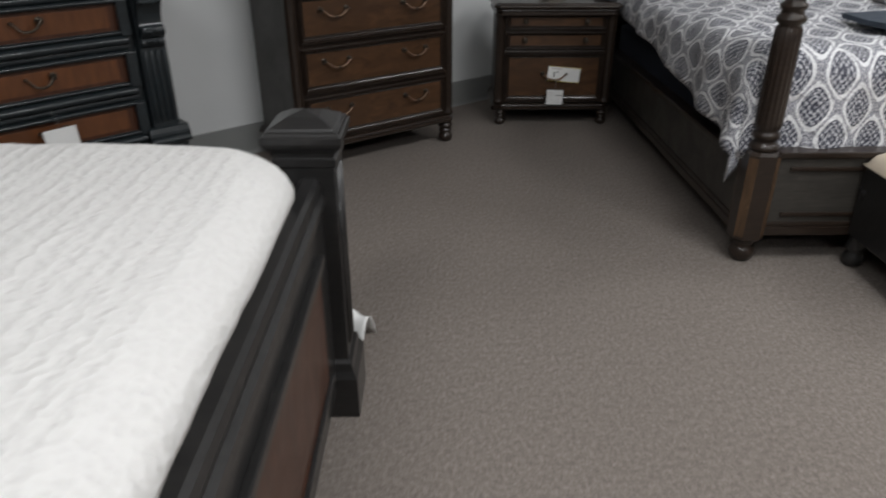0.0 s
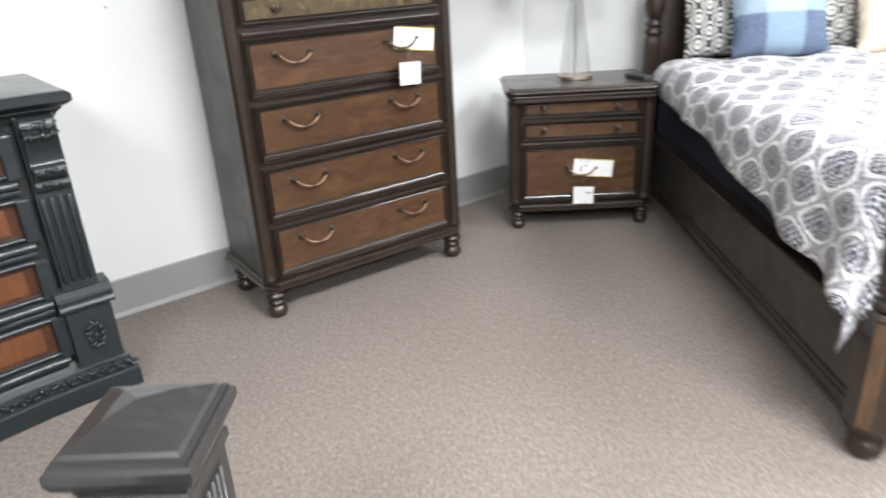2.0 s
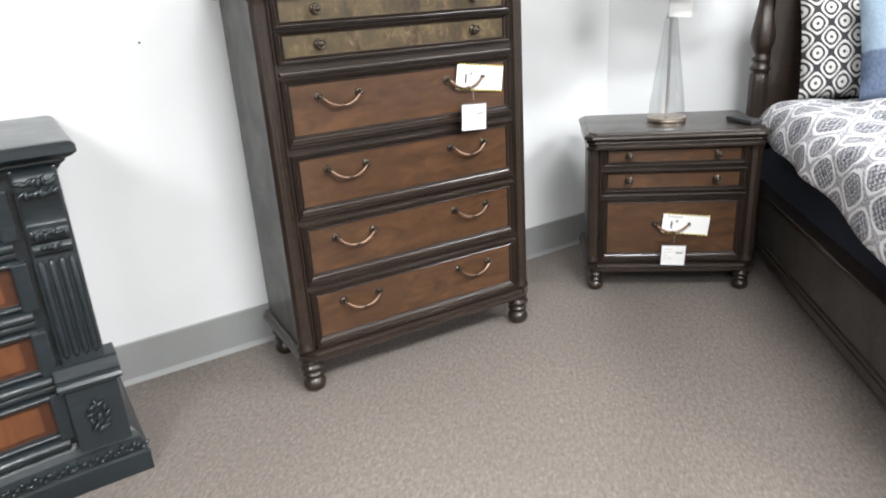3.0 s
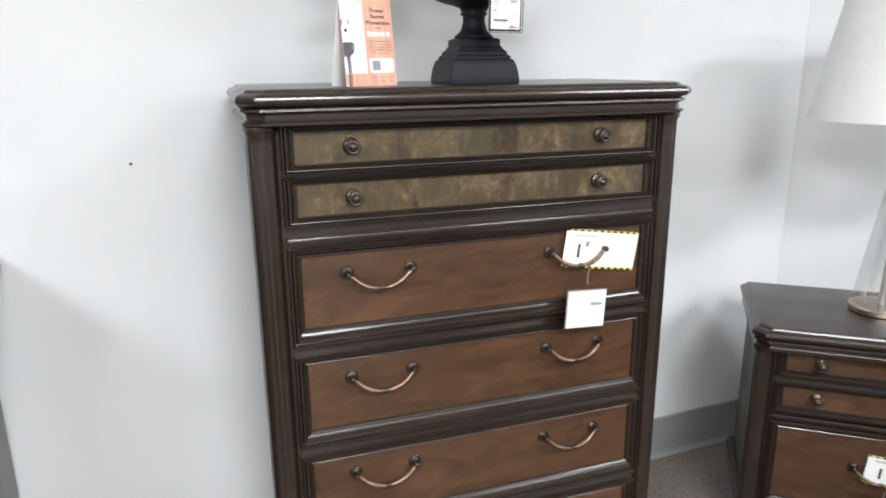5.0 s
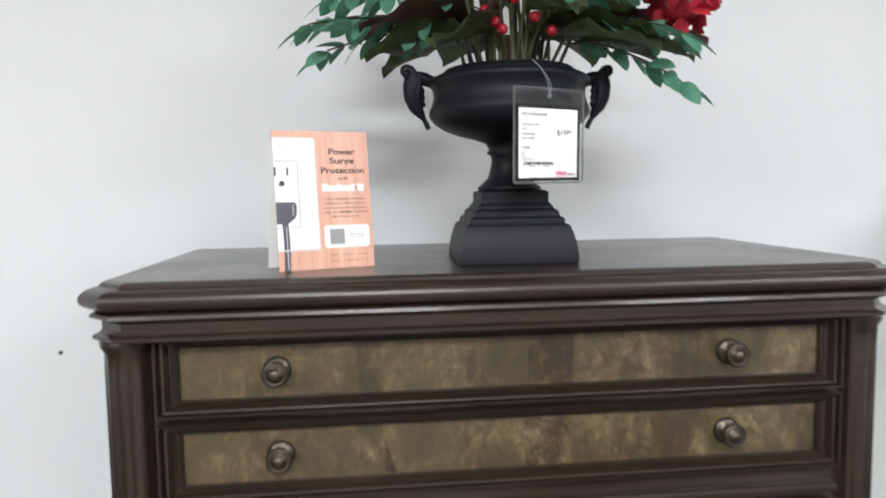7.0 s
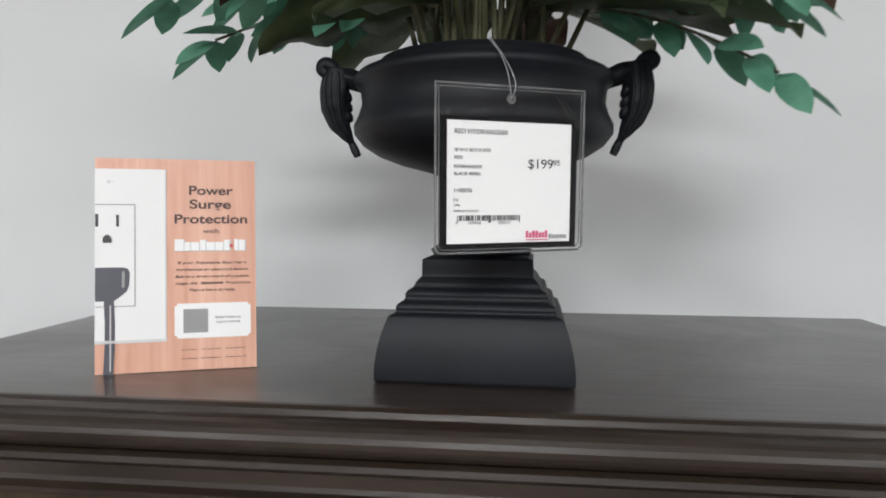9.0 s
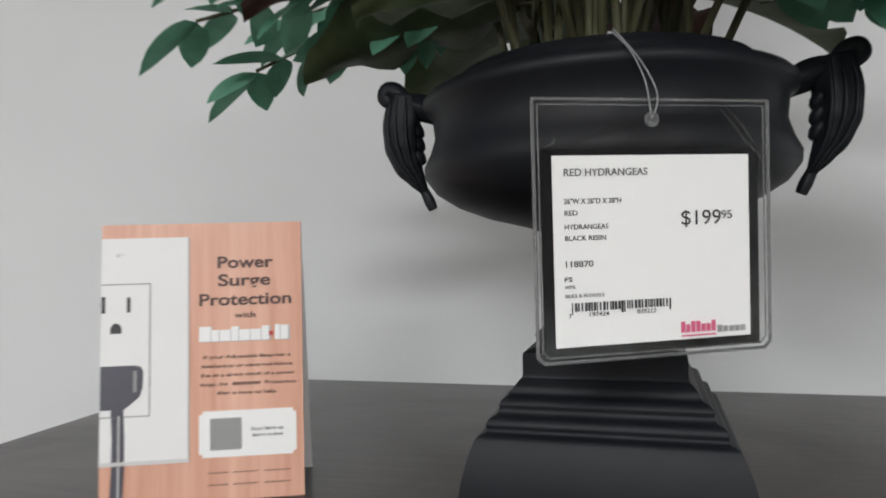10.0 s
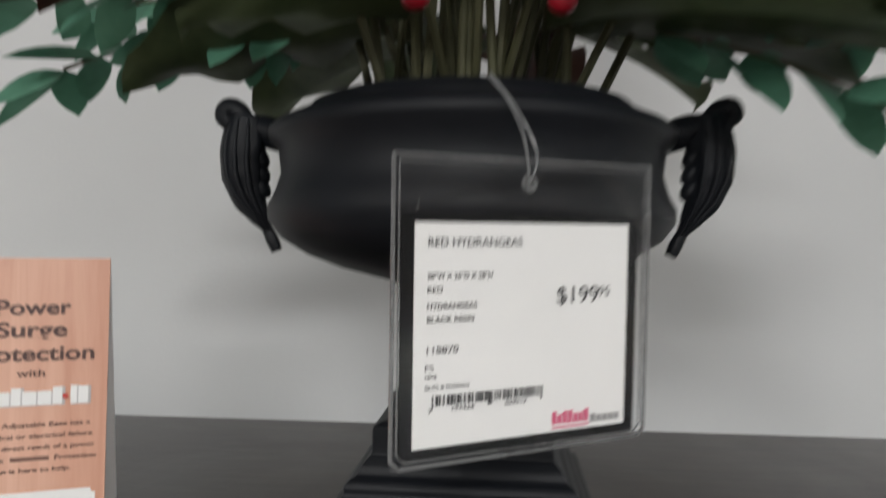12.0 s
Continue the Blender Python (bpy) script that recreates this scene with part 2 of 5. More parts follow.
def thing(name, label, category, m, group="", kind=""):
    ob = new(name)
    ob.empty_display_size = 0.1
    ob.matrix_world = m
    return tagged(ob, label, category, group, kind)


def box(bm, x0, x1, y0, y1, z0, z1, bev=0.0, m=None):
    r = bmesh.ops.create_cube(bm, size=1)
    vs = r["verts"]
    for v in vs:
        v.co = Vector((x0 + (v.co.x + 0.5) * (x1 - x0), y0 + (v.co.y + 0.5) * (y1 - y0), z0 + (v.co.z + 0.5) * (z1 - z0)))
    if bev:
        es = list({e for v in vs for e in v.link_edges})
        r2 = bmesh.ops.bevel(bm, geom=es, offset=bev, segments=2, affect="EDGES", profile=0.6)
        vs = list({v for f in r2["faces"] for v in f.verts} | {v for v in vs if v.is_valid})
    if m is not None:
        bmesh.ops.transform(bm, matrix=m, verts=vs)
    return bm


def abox(x0, x1, y0, y1, z0, z1, bev=0.0):
    return box(bmesh.new(), x0, x1, y0, y1, z0, z1, bev)


def lathe(bm, prof, seg=20, cx=0, cy=0, m=None, ribs=0, depth=0.0, rz=(0, 9)):
    """Turn a profile of (radius, height) about the z axis; ribs flute it between the heights rz."""
    rings = []
    for r, z in prof:
        ring = []
        for i in range(seg):
            a = 2 * math.pi * i / seg
            k = 1 - (depth * (0.5 + 0.5 * math.cos(ribs * a)) if ribs and rz[0] <= z <= rz[1] else 0)
            p = Vector((cx + r * k * math.cos(a), cy + r * k * math.sin(a), z))
            ring.append(bm.verts.new(m @ p if m is not None else p))
        rings.append(ring)
    for a, b in zip(rings, rings[1:]):
        for i in range(seg):
            bm.faces.new((a[i], a[(i + 1) % seg], b[(i + 1) % seg], b[i]))
    bm.faces.new(rings[0][::-1])
    bm.faces.new(rings[-1])
    return bm


def stack(bm, outline, prof):
    """Moulded solid: outline(grow) gives the plan, prof rows are (grow, height)."""
    rings = [[bm.verts.new((x, y, z)) for x, y in outline(g)] for g, z in prof]
    n = len(rings[0])
    for a, b in zip(rings, rings[1:]):
        for i in range(n):
            bm.faces.new((a[i], a[(i + 1) % n], b[(i + 1) % n], b[i]))
    bm.faces.new(rings[0][::-1])
    bm.faces.new(rings[-1])
    return bm


def clipped(x0, x1, y0, y1, cut):
    """Plan of a cabinet with its front corners cut."""
    def outline(g):
        c = cut
        pts = [(x0 - g, y0 - g + c), (x0 - g + c, y0 - g), (x1 + g - c, y0 - g), (x1 + g, y0 - g + c), (x1 + g, y1), (x0 - g, y1)]
        return pts
    return outline


def square(h):
    return lambda g: [(-h - g, -h - g), (h + g, -h - g), (h + g, h + g), (-h - g, h + g)]


def tube(bm, pts, rad, seg=8):
    """Round bar along points; rad is one number or a list."""
    pts = [Vector(p) for p in pts]
    rings = []
    for i, p in enumerate(pts):
        t = (pts[min(i + 1, len(pts) - 1)] - pts[max(i - 1, 0)]).normalized()
        s = t.cross(Vector((0.12, 0.3, 1))).normalized()
        w = s.cross(t)
        r = rad[i] if isinstance(rad, (list, tuple)) else rad
        rings.append([bm.verts.new(p + (s * math.cos(2 * math.pi * k / seg) + w * math.sin(2 * math.pi * k / seg)) * r) for k in range(seg)])
    for a, b in zip(rings, rings[1:]):
        for k in range(seg):
            bm.faces.new((a[k], a[(k + 1) % seg], b[(k + 1) % seg], b[k]))
    bm.faces.new(rings[0][::-1])
    bm.faces.new(rings[-1])
    return bm


def grid_mesh(bm, nu, nv, fn, uvfn=None):
    """Sheet from fn(i/nu, j/nv); uvfn gives the flat place of each point in metres."""
    vs = [[bm.verts.new(fn(i / nu, j / nv)) for j in range(nv + 1)] for i in range(nu + 1)]
    lay = bm.loops.layers.uv.new("flat") if uvfn else None
    for i in range(nu):
        for j in range(nv):
            f = bm.faces.new((vs[i][j], vs[i + 1][j], vs[i + 1][j + 1], vs[i][j + 1]))
            if lay:
                for lp, (a, b) in zip(f.loops, ((i, j), (i + 1, j), (i + 1, j + 1), (i, j + 1))):
                    lp[lay].uv = uvfn(a / nu, b / nv)
    return vs


def spline(pts, n):
    """Even points along a smooth curve through pts."""
    out = []
    for k in range(n + 1):
        t_ = k / n * (len(pts) - 1)
        i_ = min(int(t_), len(pts) - 2)
        f_ = t_ - i_
        p0, p1, p2, p3 = (Vector(pts[max(0, min(len(pts) - 1, i_ + o_))]) for o_ in (-1, 0, 1, 2))
        out.append(0.5 * (2 * p1 + (p2 - p0) * f_ + (2 * p0 - 5 * p1 + 4 * p2 - p3) * f_ ** 2 + (3 * p1 - p0 - 3 * p2 + p3) * f_ ** 3))
    return out


# ---- structure ----
WY, CX = 3.70, 4.13
WV = CX * 0.645 + WY * 0.764
part("floor", abox(-4.0, 9.0, -5.0, 5.0, -0.05, 0.0), CARPET)
tagged(bpy.data.objects["floor"], "taupe grey loop-pile carpet floor, lightly flecked", "floor", kind="structure")
part("ceiling", abox(-4.0, 9.0, -5.0, 5.0, CEIL, CEIL + 0.1), CEILING)
tagged(bpy.data.objects["ceiling"], "plain white ceiling of the shop", "ceiling", kind="structure")


def wall(name, x0, x1, m, label, base=True):
    """Wall along local x, its face at local y = 0, with a vinyl base in front."""
    w = part(name, abox(x0, x1, 0.0, 0.12, 0.0, CEIL), WALL if base else DIMWALL)
    w.matrix_world = m
    tagged(w, label, "wall", kind="structure")
    if base:
        bm = bmesh.new()
        pts = [(0.0, 0.0), (-0.016, 0.0), (-0.010, 0.006), (-0.0045, 0.018), (-0.004, 0.155), (0.0, 0.160)]
        a = [bm.verts.new((x0, y, z)) for y, z in pts]
        b = [bm.verts.new((x1, y, z)) for y, z in pts]
        for i in range(len(pts)):
            j = (i + 1) % len(pts)
            bm.faces.new((a[i], a[j], b[j], b[i]))
        bm.faces.new(a)
        bm.faces.new(b[::-1])
        o = part("baseboard", bm, BASE)
        o.matrix_world = m
        tagged(o, "grey vinyl cove base along the wall", "baseboard", kind="structure")
    return w


wall("wall_north", -4.0, CX, pose(0, WY, 0), "pale grey-white painted wall with faint marks")
cu = CX * 0.764 - WY * 0.645
wall("wall_slanted", cu, cu + 5.5, Matrix.Translation(V * WV) @ pose(0, 0, 0, 0, 0, DIAG), "pale grey painted wall set at a slant")
# Unseen walls added to close the shop, darkened so less light bounces back.
wall("wall_west", -5.0, 5.0, pose(-4.0, 0, 0, 0, 0, 90), "plain unseen closing wall, darkened to taupe to cut reflected light", False)
wall("wall_south", -9.0, 4.0, pose(0, -5.0, 0, 0, 0, 180), "plain unseen closing wall, darkened to taupe to cut reflected light", False)
wall("wall_east", -5.0, 5.0, pose(9.0, 0, 0, 0, 0, -90), "plain unseen closing wall, darkened to taupe to cut reflected light", False)

bm = bmesh.new()
lathe(bm, [(0.003, 0), (0.004, 0.0008), (0.0025, 0.0015)], 8)
nail = part("nail_hole", bm, IRON)
nail.matrix_world = pose(1.976, WY - 0.0002, 1.186, 90)
tagged(nail, "small dark nail mark on the pale wall", "wall mark")

GLOW, nt, b = mat("lamp_diffuser")
b.inputs["Base Color"].default_value = (0.9, 0.9, 0.9, 1)
b.inputs["Emission Color"].default_value = (1, 0.98, 0.95, 1)
b.inputs["Emission Strength"].default_value = 4.0
for lx, ly, watts in LAMPS:
    t = thing("ceiling_light", "white recessed ceiling light with glowing diffuser", "ceiling light", pose(lx, ly, CEIL), "ceiling lights of the shop")
    bm = bmesh.new()
    box(bm, -0.66, -0.62, -0.36, 0.36, -0.03, 0)
    box(bm, 0.62, 0.66, -0.36, 0.36, -0.03, 0)
    box(bm, -0.62, 0.62, -0.36, -0.32, -0.03, 0)
    box(bm, -0.62, 0.62, 0.32, 0.36, -0.03, 0)
    part("frame", bm, PAPER, t)
    part("diffuser", abox(-0.62, 0.62, -0.32, 0.32, -0.012, -0.002), GLOW, t)


# ---- cabinets ----
def bail(parent, x, y, z, w, metal=BRASS):
    """Drop handle: two rosettes and a swung bar with a centre ring."""
    h = thing("handle", "", "", Matrix.Identity(4))
    h.parent = parent
    h["label"] = "aged brass bail handle"
    for s in (-1, 1):
        bm = bmesh.new()
        lathe(bm, [(0.0145, 0), (0.0145, 0.0025), (0.0120, 0.0045), (0.0105, 0.0030), (0.0085, 0.0036), (0.0060, 0.0070), (0.0050, 0.012), (0.0065, 0.018), (0.0060, 0.023), (0.003, 0.025)], 16)
        o = part("rosette", bm, IRON, h, smooth=True)
        o.matrix_local = pose(x + s * w / 2, y, z, 90)
    for s in (-1, 1):
        pts, rad = [], []
        for i in range(13):
            a = i / 12
            drop = 0.031 * math.sin(min(1, a * 1.12) * math.pi / 2) ** 0.75
            dip = 0.0035 * math.exp(-((a - 0.12) / 0.12) ** 2)
            pts.append((x + s * (1 - a) * w / 2 * (1 - 0.03 * math.sin(math.pi * a)), y - 0.019 - 0.007 * math.sin(math.pi * a / 2), z - drop + dip))
            rad.append(0.0022 + 0.0030 * math.sin(math.pi * min(1, 0.06 + a * 0.94)) ** 0.8)
        part("bar", tube(bmesh.new(), pts, rad, 10), metal, h, smooth=True)
    bm = bmesh.new()
    lathe(bm, [(0.002, -0.0075), (0.0048, -0.0065), (0.0048, -0.0045), (0.0034, -0.0035), (0.0062, -0.001), (0.0062, 0.001), (0.0034, 0.0035), (0.0048, 0.0045), (0.0048, 0.0065), (0.002, 0.0075)], 12, m=pose(x, y - 0.026, z - 0.031, 0, 90, 0))
    part("centre_ring", bm, IRON, h, "dark ringed joint", smooth=True)
    return h


def knob(parent, x, y, z, r=0.0160):
    bm = bmesh.new()
    lathe(bm, [(r * 1.05, 0), (r * 1.05, 0.0025), (r * 0.88, 0.005), (r * 0.50, 0.006), (r * 0.42, 0.012), (r * 0.80, 0.016), (r * 0.95, 0.020), (r * 0.93, 0.0235), (r * 0.80, 0.0255), (r * 0.68, 0.0240), (r * 0.56, 0.0240), (r * 0.48, 0.0275), (r * 0.25, 0.0300)], 24)
    o = part("knob", bm, IRON, parent, "dark bronze ringed knob", smooth=True)
    o.matrix_local = pose(x, y, z, 90)
    return o


DRAWER_MOULD = ((0.0, 0.014), (0.0, -0.002), (0.02, -0.0065), (0.07, -0.0095), (0.13, -0.0095), (0.18, -0.0065), (0.20, -0.001), (0.25, 0.0), (0.28, -0.0045), (0.34, -0.0070), (0.44, -0.0065), (0.52, -0.002), (0.60, 0.0025), (0.72, 0.0050), (0.76, 0.0050), (0.79, 0.0015), (0.86, 0.0005), (0.94, 0.0030), (1.0, 0.0090))


def drawer(parent, x0, x1, z0, z1, y, face, fm, side, low, high):
    """Drawer front: beaded moulding, mitred at the corners and deepest at the foot, round a sunk panel."""
    d = thing("drawer", "", "", Matrix.Identity(4))
    d.parent = parent
    bm = bmesh.new()
    rings = []
    for k, dy in DRAWER_MOULD:
        rings.append([bm.verts.new(p) for p in ((x0 + side * k, y + dy, z0 + low * k), (x1 - side * k, y + dy, z0 + low * k), (x1 - side * k, y + dy, z1 - high * k), (x0 + side * k, y + dy, z1 - high * k))])
    for a, c in zip(rings, rings[1:]):
        for i in range(4):
            bm.faces.new((a[i], a[(i + 1) % 4], c[(i + 1) % 4], c[i]))
    part("drawer_frame", bm, fm, d)
    part("panel", abox(x0 + side * 0.97, x1 - side * 0.97, y + 0.008, y + 0.017, z0 + low * 0.97, z1 - high * 0.97), face, d)
    return d


def bun_foot(parent, x, y, h, r, material):
    bm = bmesh.new()
    p = [(0.48, 0), (0.70, 0.03), (0.88, 0.11), (0.96, 0.21), (0.92, 0.31), (0.74, 0.40), (0.62, 0.44), (0.80, 0.48), (0.90, 0.53), (0.84, 0.59), (0.66, 0.63), (0.72, 0.66), (0.96, 0.71), (1.02, 0.77), (0.98, 0.83), (0.80, 0.87), (0.84, 0.93), (0.84, 1.0)]
    lathe(bm, [(r * a, h * b) for a, b in p], 22, x, y)
    return part("foot", bm, material, parent, smooth=True)


def column(parent, x, y, z0, z1, r, material):
    """Reeded corner column with ring ends."""
    bm = bmesh.new()
    h = z1 - z0
    prof = [(r * 1.05, z0), (r * 1.05, z0 + 0.012), (r * 0.9, z0 + 0.02), (r * 0.92, z0 + 0.04), (r * 0.92, z1 - 0.04), (r * 0.9, z1 - 0.02), (r * 1.05, z1 - 0.012), (r * 1.05, z1)]
    lathe(bm, prof, 60, x, y, None, 10, 0.09, (z0 + 0.03, z1 - 0.03))
    return part("column", bm, material, parent, smooth=True)


def price_tags(parent_m, x, y, z, tilt, group, s=1.0):
    """A bordered paper ticket slipped behind a handle, and a plastic pocket hung from it."""
    t = thing("price_ticket", "white paper ticket with yellow and black edge tucked behind handle", "price tag", parent_m @ pose(x, y, z, 0, tilt, 0), group)
    w, h = 0.19 * s, 0.090 * s
    part("card", abox(-w / 2, w / 2, 0, 0.0012, -h / 2, h / 2), PAPER, t)
    n = 22
    for row, zz in ((0, h / 2 - 0.0025 * s), (1, -h / 2 + 0.0025 * s)):
        for k in range(n):
            a = -w / 2 + w * k / n
            bm = abox(a, a + w / n, -0.0006, 0.0, zz - 0.0022 * s, zz + 0.0022 * s)
            part("edge_mark", bm, YELLOW if k % 2 else INK, t)
    part("print_bar", abox(-w * 0.32, -w * 0.285, -0.0006, 0.0, -h * 0.24, h * 0.12), INK, t)
    part("print_bar", abox(-w * 0.4, -w * 0.08, -0.0006, 0.0, h * 0.30, h * 0.37), PALE, t)
    part("print_bar", abox(-w * 0.22, -w * 0.17, -0.0006, 0.0, h * 0.06, h * 0.20), GREY, t)
    p = thing("price_pocket", "clear plastic pocket with white price card hanging from handle", "price tag", parent_m @ pose(x - 0.048 * s, y - 0.034, z - 0.062 * s, 0, tilt * 0.4, 0), group)
    w, h = 0.108 * s, 0.112 * s
    part("sleeve", abox(-w / 2, w / 2, -0.0022, 0.0022, -h, 0.0), SLEEVE, p, "clear plastic sleeve")
    part("card", abox(-w * 0.44, w * 0.44, -0.001, 0.001, -h * 0.96, -h * 0.2), PAPER, p)
    part("backing", abox(-w * 0.47, w * 0.47, 0.0012, 0.0018, -h * 0.98, -h * 0.17), GREY, p)
    bm = bmesh.new()
    tube(bm, [(0, 0.002, -0.008), (-0.002, 0.004, 0.012), (0.002, 0.004, 0.03)], 0.0009, 6)
    part("string", bm, GREY, p)
    for k in range(4):
        part("print_bar", abox(-w * 0.38, -w * (0.05 + 0.07 * (k % 3)), -0.0017, -0.0012, -h * (0.34 + 0.12 * k), -h * (0.32 + 0.12 * k)), PALE, p)
    part("print_bar", abox(w * 0.08, w * 0.36, -0.0017, -0.0012, -h * 0.5, -h * 0.44), GREY, p)
    return t


YELLOW = plain("yellow_ink", (0.75, 0.58, 0.03), 0.5, var=0.03, bumpy=0)
INK = plain("black_ink", (0.03, 0.03, 0.032), 0.5, var=0.03, bumpy=0)
GREY = plain("grey_ink", (0.28, 0.28, 0.28), 0.5, var=0.03, bumpy=0)
PALE = plain("pale_ink", (0.52, 0.50, 0.50), 0.5, var=0.03, bumpy=0)
SLEEVE = glass_mat("clear_plastic", 0.12)
GLASS = glass_mat("clear_glass", 0.02, (0.985, 0.99, 0.99))


def case(name, label, m, hw, depth, top, foot_h, foot_r, levels, cut, group=""):
    """Drawer case: turned feet, plinth, reeded corner columns, cornice top and drawers (levels)."""
    t = thing(name, label, name.replace("_", " "), m, group)
    inner = hw - 0.069
    f = foot_h
    part("carcass", stack(bmesh.new(), clipped(-hw + 0.026, hw - 0.026, 0.028, depth - 0.012, 0.02), [(0, f + 0.02), (0, top - 0.06)]), SATIN_SHEEN, t)
    part("front_frame", abox(-inner - 0.02, inner + 0.02, 0.0235, 0.031, f + 0.03, top - 0.058), ESPRESSO, t)
    part("plinth", stack(bmesh.new(), clipped(-hw + 0.02, hw - 0.02, -0.002, depth + 0.004, 0.045), [(0.0, f), (0.012, f + 0.003), (0.019, f + 0.009), (0.019, f + 0.016), (0.012, f + 0.020), (0.007, f + 0.022), (0.011, f + 0.027), (0.009, f + 0.033), (0.0, f + 0.037)]), ESPRESSO, t)
    part("cornice", stack(bmesh.new(), clipped(-hw + 0.02, hw - 0.02, -0.004, depth, cut), [(0.011, top - 0.067), (0.016, top - 0.065), (0.016, top - 0.061), (0.010, top - 0.058), (0.008, top - 0.055), (0.008, top - 0.046), (0.013, top - 0.043), (0.018, top - 0.040), (0.017, top - 0.036), (0.012, top - 0.0335)]), ESPRESSO, t)
    part("top_board", stack(bmesh.new(), clipped(-hw + 0.02, hw - 0.02, -0.004, depth, cut), [(0.009, top - 0.033)] + [(0.011 + 0.015 * math.cos(radians(a)), top - 0.0195 + 0.0125 * math.sin(radians(a))) for a in range(-80, 91, 17)] + [(0.009, top - 0.0062), (0.007, top - 0.0025), (0.003, top - 0.0005), (0.0, top)]), ESPRESSO, t)
    for s in (-1, 1):
        column(t, s * (hw - 0.037), 0.034, f + 0.037, top - 0.065, 0.0312, ESPRESSO)
        bun_foot(t, s * (hw - 0.05), 0.035, f, foot_r, ESPRESSO)
        bun_foot(t, s * (hw - 0.05), depth - 0.08, f, foot_r, ESPRESSO)
    for z0, z1, face, pulls, px in levels:
        small = z1 - z0 < 0.12
        d = drawer(t, -inner, inner, z0, z1, 0.012, face, ESPRESSO, 0.027, 0.018 if small else 0.036, 0.015 if small else 0.022)
        for x in px:
            if pulls == "knob":
                knob(d, x, 0.0195, (z0 + z1) / 2 + 0.002)
            else:
                bail(d, x, 0.0195, z1 - 0.063 if hw > 0.4 else (z0 + z1) / 2 + 0.026, 0.136)
    for (z0, *_), (_, z1, *_) in zip(levels, levels[1:]):
        if z0 - z1 > 0.028:
            part("rail_bead", abox(-inner, inner, 0.008, 0.025, z1 + 0.008, z1 + 0.020, 0.004), ESPRESSO, t)
    return t


CHEST_M = pose(2.679, 3.175, 0, 0, 0, -2.9)
lv = [(1.2095, 1.3030, BURL, "knob", (-0.283, 0.275)), (1.1070, 1.2020, BURL, "knob", (-0.282, 0.273))]
for k in range(4):
    zh = 1.0000 - 0.2313 * k
    lv.append((zh - 0.146, zh + 0.063, WALNUT, "bail", (-0.235, 0.226)))
case("chest_of_drawers", "tall dark chest of six drawers with walnut and burl fronts", CHEST_M, 0.489, 0.444, 1.37, 0.120, 0.042, lv, 0.032)
price_tags(CHEST_M, 0.286, 0.010, 0.996, 8, "tags on the chest")


def at_uv(u, v, z=0.0, extra=0.0):
    return Matrix.Translation(uv(u, v, z)) @ pose(0, 0, 0, 0, 0, DIAG + extra)


NS_M = at_uv(0.972, 4.740)
ns = [(0.560, 0.638, WALNUT, "knob", (-0.178, 0.174)), (0.450, 0.540, WALNUT, "knob", (-0.178, 0.174)), (0.140, 0.420, WALNUT, "bail", (0.005,))]
case("nightstand", "dark walnut nightstand with two shallow drawers over one deep drawer", NS_M, 0.358, 0.42, 0.705, 0.095, 0.035, ns, 0.032)
price_tags(NS_M, 0.060, 0.010, 0.302, 5, "tags on the nightstand")
NS2 = [(0.560, 0.638, WALNUT, "knob", (-0.178, 0.174)), (0.450, 0.540, WALNUT, "knob", (-0.178, 0.174)), (0.140, 0.420, WALNUT, "bail", (0.0,))]
case("nightstand", "dark walnut nightstand beside the far side of the poster bed", at_uv(3.86, 4.735), 0.358, 0.42, 0.705, 0.095, 0.035, NS2, 0.032)


